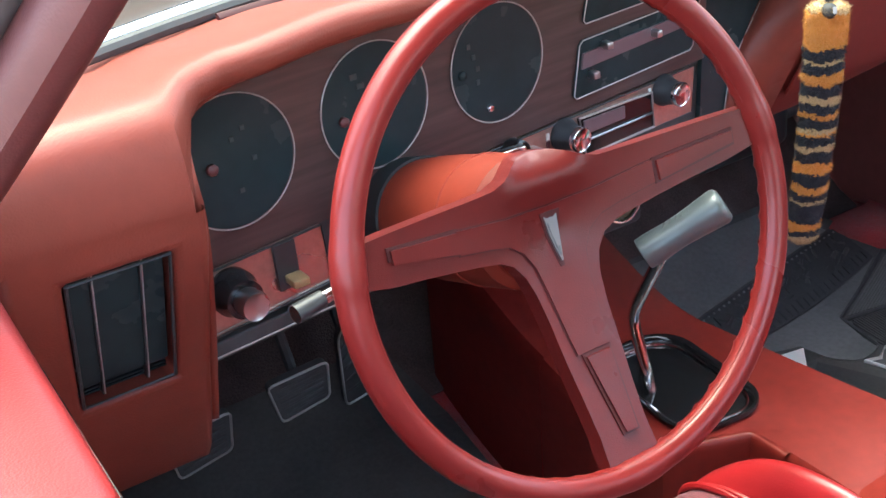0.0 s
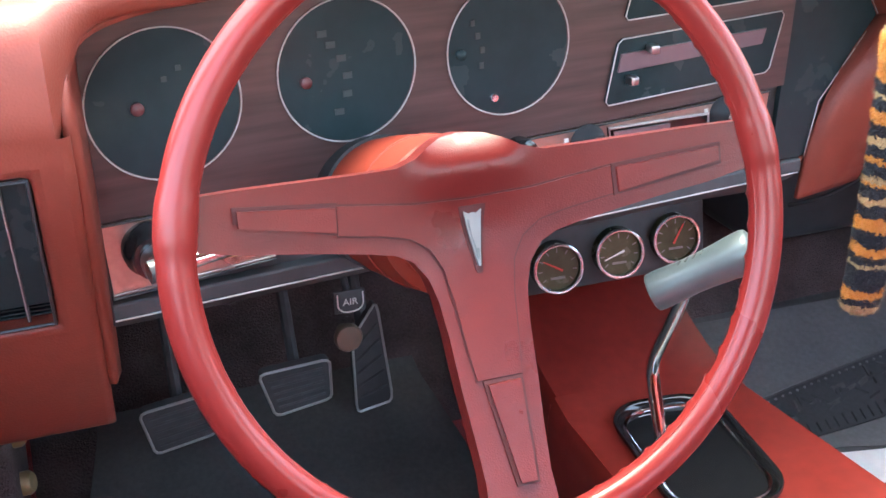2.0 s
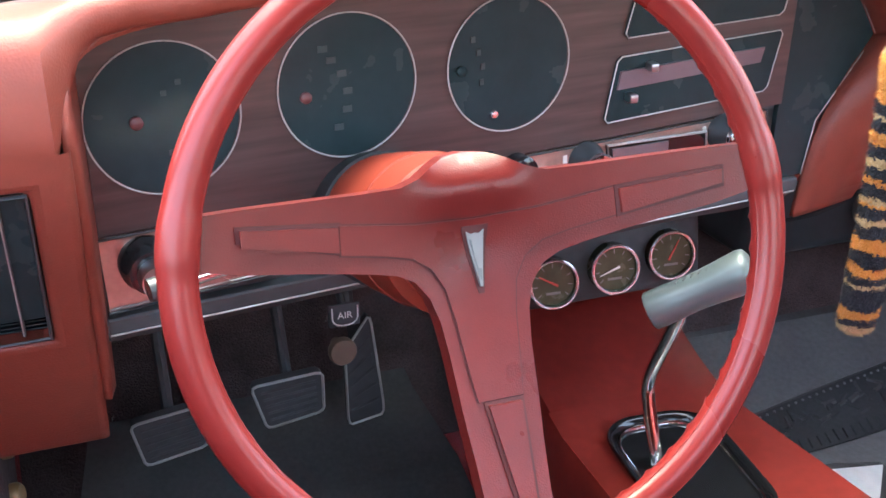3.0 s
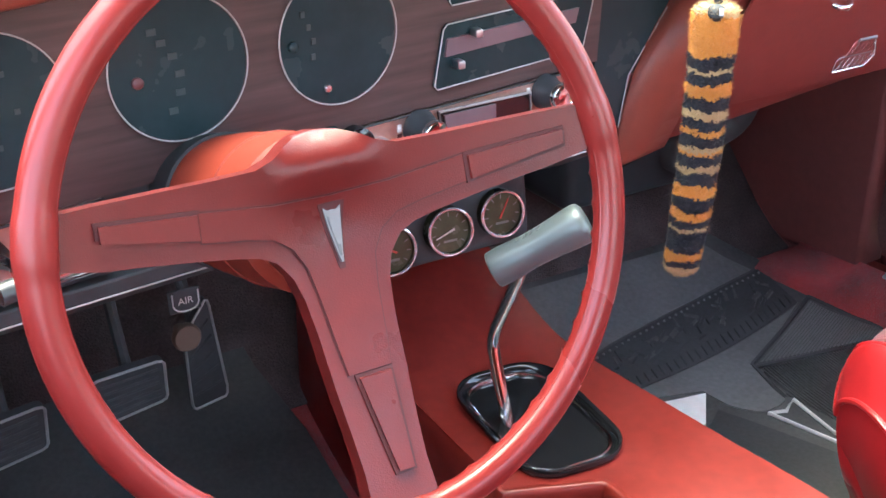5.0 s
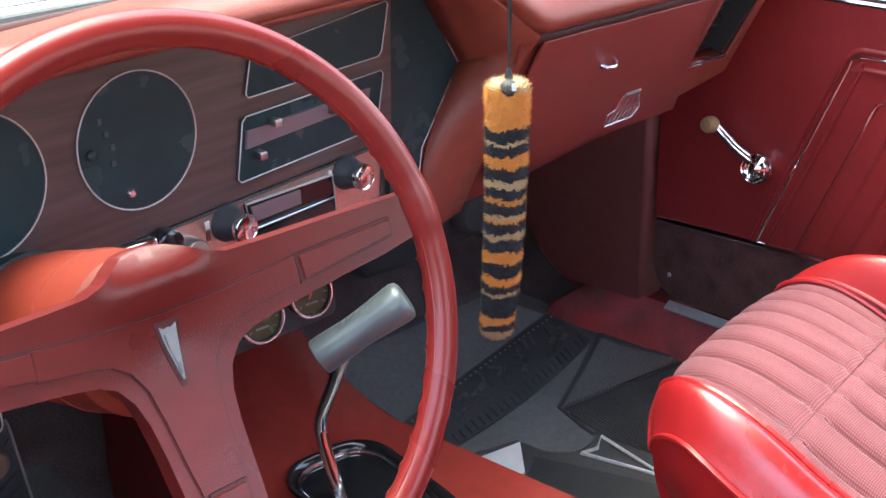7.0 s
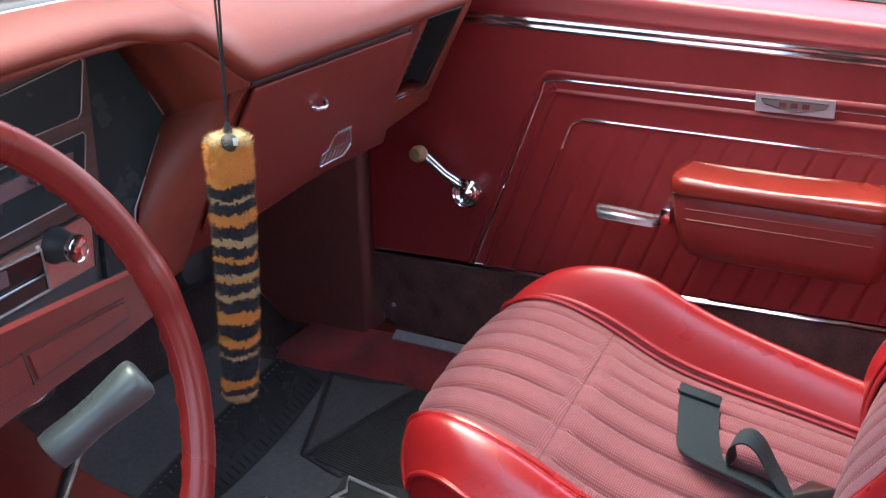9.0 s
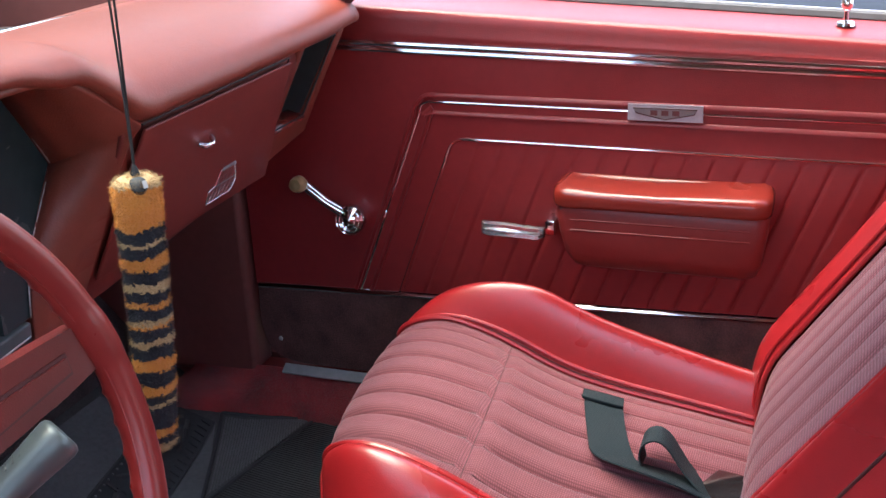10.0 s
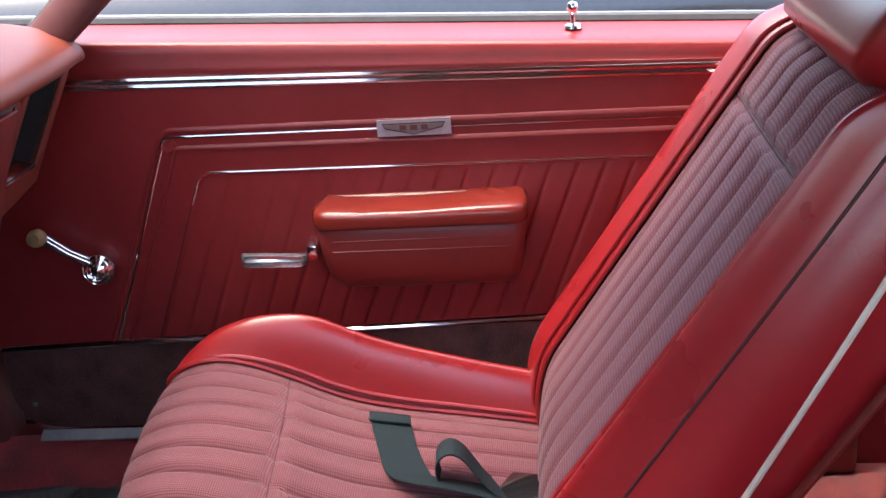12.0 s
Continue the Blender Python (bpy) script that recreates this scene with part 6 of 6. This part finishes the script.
# ---------- doors ----------
def build_door(sgn, label):
    """Inner door, seen flat on: y along the car, z up; the trim's face stands at x = 0.72."""
    door = thing("car_door", label, "car door", (sgn * 0.76, -0.2, 0.2), group="car doors")
    out = 0.028 if sgn < 0 else 0.0          # the driver's door is shifted out to fit the camera's view
    X = lambda x, y, z: Vector((sgn * (x + out), y, z))
    y0, y1 = -0.80, 0.395
    mz = lambda y: 0.7235 + 0.027 * (y + 0.2)          # middle of the upper bright strip
    lz = lambda y: 0.372 - 0.032 * (y + 0.2)           # lower bright strip
    # core between trim and skin
    part("core", prism([(y0, 0.215), (0.30, 0.215), (0.375, 0.235), (y1, 0.29), (y1, 0.745), (y0, 0.695)], lambda a, b, d: X(d, a, b), 0.7245, 0.80), M_PAINT, door, "painted door shell", bevel=0.004)
    # upper padding
    rows = []
    for y in span(y0, y1, 24):
        f = 0.781 + 0.052 * y
        prof = [(0.7235, mz(y) + 0.004), (0.7190, mz(y) + 0.012), (0.7215, f - 0.026), (0.7230, f - 0.012), (0.7275, f - 0.0045), (0.738, f - 0.0015), (0.765, f + 0.002), (0.790, f + 0.006), (0.802, f + 0.008), (0.806, f - 0.02)]
        rows.append(chaikin([X(a, y, b) for a, b in prof], 3))
    part("top_pad", loft(rows), M_DOOR, door, "padded red vinyl door top")
    part("window_seal", tube([X(0.812, y, 0.789 + 0.052 * y) for y in span(y0, y1, 12)], 0.009, 8), M_MATTE, door, "black window seal")
    part("belt_moulding", tube([X(0.828, y, 0.789 + 0.052 * y) for y in span(y0, y1, 12)], 0.007, 8), M_CHROME, door, "bright belt moulding")
    for dz, r in ((0.0044, 0.0042), (-0.0046, 0.0036)):
        part("upper_strip", tube([X(0.7195, y, mz(y) + dz) for y in span(y0, y1 - 0.01, 10)], r, 8), M_CHROME, door, "chrome strip under the padding")
    # main trim panel
    part("trim_panel", prism([(y0, lz(y0)), (y1, lz(y1)), (y1, mz(y1)), (y0, mz(y0))], lambda a, b, d: X(d, a, b), 0.7200, 0.7250), M_DOOR, door, "red grained vinyl door trim")
    # raised frames, with thin bright beads
    f1 = [(0.214, 0.362), (0.104, 0.640), (0.088, 0.658), (-0.80, 0.6505)]
    f2 = [(0.151, 0.364), (0.066, 0.582), (0.043, 0.6065), (-0.80, 0.5985)]
    def path(pts, off=0.0):
        ps = [Vector((a, b, 0)) for a, b in pts]
        q = [ps[0], ps[0].lerp(ps[1], 0.5), ps[1]] + chaikin([ps[1], ps[1].lerp(ps[2], 0.5) + Vector((0.005, 0.005, 0)), ps[2]], 2)[1:-1] + [ps[2]] + [ps[2].lerp(ps[3], t) for t in span(0.1, 1, 9)]
        return [X(0.7195 - off, p.x, p.y) for p in q]
    part("frame_bead", tube(path(f1), 0.0019, 8), M_CHROME, door, "thin chrome bead")
    part("frame_bead", tube(path(f2), 0.0019, 8), M_CHROME, door)
    # ridge beside the outer bead and raised field between the two
    part("outer_ridge", tube([p + Vector((sgn * 0.0015, 0.010 if i < 8 else 0.0, 0.0 if i < 8 else 0.0105)) for i, p in enumerate(path(f1))], 0.0055, 8, flat=0.5), M_DOOR, door)
    part("inner_ridge", tube([p + Vector((sgn * 0.0015, -0.016 if i < 8 else 0.0, 0.0 if i < 8 else -0.0145)) for i, p in enumerate(path(f1))], 0.0055, 8, flat=0.5), M_DOOR, door)
    # slanted pleats inside the inner frame
    slant = 0.39
    pit = 0.0365
    rows = []
    ks = span(-0.62, 0.150, 336)
    for k in ks:                              # k is y at the foot
        t = abs(((k / pit) % 1.0) - 0.5) * 2
        bul = 0.0036 * (1 - t ** 8)
        row = []
        for s in span(0, 1, 6):
            zb, ztop = lz(k) + 0.006, 0.600
            z = zb + (ztop - zb) * s
            row.append(X(0.7205 - bul * min(1, 6 * (1 - s) + 0.1), k - slant * (z - zb), z))
        rows.append(row)
    part("pleated_panel", loft(rows), M_DOOR, door, "slanted pleated red vinyl", smooth=60)
    part("lower_strip", tube([X(0.7190, y, lz(y)) for y in span(y0, y1 - 0.005, 10)], 0.0050, 8, flat=0.6), M_CHROME, door, "chrome strip above the carpet")
    # carpeted lower panel with a rounded front corner
    poly = [(y0, 0.222), (0.25, 0.222)] + [(p.x, p.y) for p in chaikin([(0.25, 0.222, 0), (0.365, 0.222, 0), (0.395, 0.265, 0), (0.393, 0.34, 0)], 3)][1:] + [(0.392, lz(0.392) - 0.005), (y0, lz(y0) - 0.005)]
    part("lower_carpet", prism(poly, lambda a, b, d: X(d, a, b), 0.7195, 0.7250), M_KICK, door, "dark red carpet on the lower door")
    part("screw", lathe([(0.004, 0), (0.003, 0.002), (0.0005, 0.0025)], X(0.7195, 0.362, 0.262), (-sgn, 0, 0), 12), M_STEEL, door)
    # armrest
    def level(z, ya, yb, depth, r):
        """A rounded plan outline of the armrest at one height, backed by the door."""
        pts = [(0.7225, ya), (0.7225 - depth + r, ya), (0.7225 - depth + r * 0.3, ya - r * 0.3), (0.7225 - depth, ya - r)]
        pts += [(0.7225 - depth, ya + (yb - ya) * t) for t in (0.25, 0.5, 0.75)]
        pts += [(0.7225 - depth, yb + r), (0.7225 - depth + r * 0.3, yb + r * 0.3), (0.7225 - depth + r, yb), (0.7225, yb)]
        return [X(x, y, z) for x, y in pts]
    rows = [level(0.445, -0.142, -0.346, 0.020, 0.012), level(0.4465, -0.132, -0.357, 0.036, 0.014), level(0.454, -0.124, -0.364, 0.050, 0.014), level(0.472, -0.114, -0.370, 0.058, 0.014), level(0.500, -0.107, -0.374, 0.0605, 0.014), level(0.532, -0.103, -0.376, 0.0615, 0.014), level(0.537, -0.105, -0.374, 0.0590, 0.013)]
    body = part("armrest", loft(rows, ring=True, caps=True), M_ARM_BODY, door, "red moulded armrest", smooth=50)
    rows = [level(0.5375, -0.103, -0.376, 0.0610, 0.018), level(0.5395, -0.100, -0.379, 0.0665, 0.020), level(0.5440, -0.099, -0.380, 0.0685, 0.021), level(0.5560, -0.099, -0.380, 0.0680, 0.021), level(0.5605, -0.100, -0.379, 0.0660, 0.021), level(0.5640, -0.103, -0.377, 0.0610, 0.020), level(0.5665, -0.107, -0.374, 0.0500, 0.018), level(0.5685, -0.116, -0.366, 0.0100, 0.006)]
    rows = [[p - Vector((0, 0, 0.003 * math.exp(-(((p.y + 0.225) / 0.075) ** 6)) * min(1, max(0, (p.z - 0.558) / 0.006)))) for p in r] for r in rows]
    part("armrest_top", loft(rows, ring=True, caps=True), M_ARM, body, "smooth orange-red armrest cap", smooth=60)
    for z in (0.5215, 0.507):
        part("armrest_rib", tube([X(0.6618, -0.125, z), X(0.6618, -0.355, z)], 0.0013, 6), M_ARM_BODY, body)
    part("armrest_screw", lathe([(0.003, 0), (0.002, 0.001), (0.0003, 0.0015)], X(0.6655, -0.112, 0.533), (-sgn, 0.4, 0), 10), M_MATTE, body)
    # latch handle
    rows = []
    for y, h, xo in ((0.008, 0.0095, 0.688), (0.000, 0.0105, 0.684), (-0.03, 0.0105, 0.683), (-0.070, 0.0095, 0.688), (-0.080, 0.0080, 0.695)):
        z = 0.4895 + (-0.004 if y < -0.06 else 0)
        rows.append([X(xo + 0.006, y, z - h), X(xo, y, z - h * 0.8), X(xo + 0.001, y, z - h * 0.25), X(xo - 0.001, y, z), X(xo + 0.001, y, z + h * 0.3), X(xo, y, z + h * 0.8), X(xo + 0.006, y, z + h)])
    latch = part("door_handle", loft(rows), M_LATCH, door, "ribbed chrome door handle", solid=0.003)
    part("handle_bracket", box(X(0.703, -0.090, 0.497), (0.034, 0.014, 0.022), 0.003), M_CHROME, latch)
    # window crank
    if sgn > 0:
        hub = X(0.700, 0.214, 0.481)
        crank = part("window_crank", lathe([(0.018, -0.02), (0.0215, -0.012), (0.0235, -0.004), (0.0235, 0.000), (0.0215, 0.004), (0.0200, 0.0030), (0.0165, 0.0060), (0.0150, 0.0045), (0.0105, 0.0085), (0.0095, 0.0070), (0.0010, 0.0105)], hub, (-sgn, -0.15, 0.15), 28), M_CHROME, door, "chrome window crank")
        aim = X(0.692, 0.283, 0.5355)
        part("crank_arm", tube([hub + Vector((-sgn * -0.004, 0.006, 0.006)), hub.lerp(aim, 0.5) + Vector((-sgn * 0.002, 0, 0)), aim], [0.0092, 0.0074, 0.0082], 16, flat=0.85), M_CHROME, crank)
        part("crank_knob", lathe([(0.0085, 0), (0.0120, 0.006), (0.0125, 0.014), (0.0095, 0.022), (0.0005, 0.024)], aim + Vector((sgn * 0.002, 0, 0)), (-sgn, 0.1, 0.1), 22), M_BRASS, crank, "yellowed round knob")
    # badge with a chevron shield
    bw = lambda a, b, d: X(0.7165 - d, -0.2375 - a, 0.6565 + b)
    badge = part("door_badge", prism([(-0.048, -0.0108), (0.048, -0.0108), (0.048, 0.0108), (-0.048, 0.0108)], bw, 0.0, 0.003), M_BADGE, door, "brushed metal badge plate")
    shield = [(-0.041, 0.0060), (0.041, 0.0060), (0.037, -0.0005), (0.0, -0.0085), (-0.037, -0.0005)]
    part("shield", prism(shield, bw, 0.003, 0.0036), M_BRIGHT, badge, "dull shield with plain bars")
    part("shield_edge", tube([bw(a, b, 0.0038) for a, b in shield], 0.0008, 6, closed=True), M_GROOVE, badge)
    for a in (-0.014, 0.0, 0.014):
        part("bar", prism([(a - 0.0045, -0.0030), (a + 0.0045, -0.0030), (a + 0.0045, 0.0036), (a - 0.0045, 0.0036)], bw, 0.0036, 0.0044), M_LAMP, badge)
    # lock button
    lb = X(0.772, -0.447, 0.766)
    pin = part("lock_button", lathe([(0.0035, -0.01), (0.0035, 0.014), (0.0070, 0.018), (0.0080, 0.023), (0.0060, 0.028), (0.0005, 0.030)], lb, (0, 0, 1), 20), M_CHROME, door, "chrome lock button")
    part("lock_ferrule", lathe([(0.012, 0.0), (0.011, 0.004), (0.006, 0.006), (0.004, 0.006)], lb + Vector((0, 0, -0.004)), (0, 0, 1), 20), M_CHROME, pin)
    return door


def build_small():
    sill = thing("scuff_plate", "grey metal scuff plate on the door sill", "scuff plate", (0.70, 0.2, 0.215))
    part("plate", moved(box((0, 0, 0), (0.018, 0.62, 0.004), 0.001), Matrix.Translation((0.706, 0.045, 0.2165)) @ Matrix.Rotation(radians(-30), 4, "Y")), M_SCUFF, sill)
    # tiger tail on two cords
    tail = thing("tiger_tail", "plush tiger-striped tail hanging on a black cord", "ornament", (0.024, 0.076, 0.76))
    top, bot = Vector((0.024, 0.076, 0.770)), Vector((0.036, 0.103, 0.503))
    rows = []
    rnd = random.Random(4)
    N = 90
    for k in range(N + 1):
        t = k / N
        c = top.lerp(bot, t) + Vector((0.004 * math.sin(t * 3.1), 0.0, 0))
        r = 0.0182 * (min(1, (t / 0.018)) ** 0.5 if t < 0.018 else 1) * (1 - 0.20 * t) * (1 if t < 0.95 else max(0.05, 1 - ((t - 0.95) / 0.05) ** 2))
        row = []
        for j in range(36):
            a = 2 * math.pi * j / 36
            lump = noise.noise(Vector((math.cos(a) * 2.0, math.sin(a) * 2.0, t * 26))) * 0.0020
            row.append(c + Vector((math.cos(a), math.sin(a), 0)) * max(0.0004, r + lump))
        rows.append(row)
    part("plush_body", loft(rows, ring=True, caps=True), M_FUR, tail, "orange, black and cream banded plush", smooth=180)
    # short fibres standing off the plush
    verts, faces = [], []
    for _ in range(30000):
        i, j = rnd.randrange(0, N), rnd.randrange(36)
        p = Vector(rows[i][j]).lerp(Vector(rows[i + 1][j]), rnd.random()).lerp(Vector(rows[i][(j + 1) % 36]), rnd.random() * 0.9)
        c = top.lerp(bot, (i + 0.5) / N)
        out = Vector((p.x - c.x, p.y - c.y, 0)).normalized()
        if i < 3:
            out = (out + Vector((0, 0, 1.2))).normalized()
        dirn = (out + Vector((rnd.uniform(-.5, .5), rnd.uniform(-.5, .5), rnd.uniform(-.75, .25)))).normalized()
        sd_ = dirn.cross(Vector((rnd.uniform(-1, 1), rnd.uniform(-1, 1), rnd.uniform(-1, 1)))).normalized() * 0.00022
        ln = rnd.uniform(0.0022, 0.0052)
        b = len(verts)
        verts += [p - sd_, p + sd_, p + dirn * ln]
        faces.append((b, b + 1, b + 2))
    me = bpy.data.meshes.new("fur")
    me.from_pydata([tuple(v) for v in verts], [], faces)
    me.materials.append(M_FUR)
    fur = new("fur", me)
    fur.parent, fur.matrix_parent_inverse = tail, Matrix.Translation(-Vector(tail["base"]))
    fur["kind"] = "stuff"
    for dx in (-0.0016, 0.0022):
        part("cord", tube([(0.0245, 0.0755, 0.772), (0.024 + dx * 0.5, 0.074, 0.82), (0.023 + dx * 1.5, 0.072, 0.90), (0.021 + dx * 2.5, 0.070, 1.10)], 0.0011, 6), M_CORD, tail, "thin black cord")
    part("cord_tuft", lathe([(0.0078, -0.004), (0.0076, 0.0), (0.0054, 0.002), (0.0030, 0.003), (0.0004, 0.0032)], (0.0150, 0.0665, 0.7655), (-0.40, -0.50, 0.8), 16), M_CORD, tail, "dark patch under the knot")
    part("tag", moved(box((0, 0, 0), (0.0036, 0.0008, 0.0065), 0.0003), Matrix.Translation((0.0130, 0.0590, 0.7665)) @ Matrix.Rotation(radians(-35), 4, "Z") @ Matrix.Rotation(radians(-25), 4, "X")), M_SCUFF, tail, "small grey cloth tag")
    part("knot", lathe([(0.0016, 0.004), (0.0026, 0.001), (0.0038, -0.003), (0.0042, -0.006)], (0.0245, 0.0755, 0.774), (0, 0, 1), 14), M_CORD, tail)
    # a dark car parked alongside
    car = thing("parked_car", "dark parked car beside the open window", "car", (2.6, 0.2, -0.28))
    rows = []
    for y in span(-2.3, 2.3, 24):
        t = abs(y) / 2.3
        w, h = 0.05 * t ** 3, 0.10 * t ** 4
        prof = [(1.72 + w, -0.10), (1.66 + w, 0.15), (1.65 + w, 0.45), (1.70 + w, 0.70 - h), (1.85, 0.80 - h), (2.3, 0.85 - h), (2.9, 0.85 - h), (3.4, 0.70 - h), (3.45, 0.1)]
        rows.append(chaikin([(a, y, b) for a, b in prof], 2))
    part("body", loft(rows), M_GREY, car, "glossy dark grey body", solid=0.01)
    rows = []
    for x, s in ((1.92, 1.0), (2.05, 0.8), (2.5, 0.72), (2.95, 0.8), (3.1, 1.0)):
        rows.append(chaikin([(x, -1.25 * s, 0.80), (x, -0.85 * s, 1.10 if 1.95 < x < 3.05 else 0.85), (x, 0.30 * s, 1.12 if 1.95 < x < 3.05 else 0.86), (x, 0.95 * s, 0.80)], 2))
    part("cabin", loft(rows), M_GLOSS, car, "dark windows")
    for y in (-1.35, 0.62):
        wheel = part("wheel", lathe([(0.33, 0), (0.34, 0.02), (0.34, 0.20), (0.30, 0.22)], (1.84, y, 0.06), (-1, 0, 0), 36), M_MATTE, car, "black tyre")
        part("rim", lathe([(0.20, 0.215), (0.19, 0.22), (0.05, 0.20), (0.01, 0.21)], (1.84, y, 0.06), (-1, 0, 0), 28), M_STEEL, wheel)
        part("arch", tube([(1.66, y + 0.40 * math.cos(a), 0.06 + 0.40 * math.sin(a)) for a in span(0.05, math.pi - 0.05, 24)], 0.012, 8), M_CHROME, car, "bright wheel arch moulding")


build_setting()
build_dashboard()
build_column()
build_wheel()
build_gauges()
build_underdash_box()
build_pedals()
build_console()
passenger = build_seat(0.395, "red bucket seat with pleated cloth, on the passenger side")
driver = copy_thing(passenger, Matrix.Translation((-0.395, -0.290, 0.13)))
tagged(driver, "red bucket seat with pleated cloth, behind the steering wheel")
build_belt()
build_rear_bench()
build_door(1, "closed red passenger door with pleated trim and armrest")
build_door(-1, "closed red driver's door under the open window")
build_mat()
build_driver_mat()
build_small()
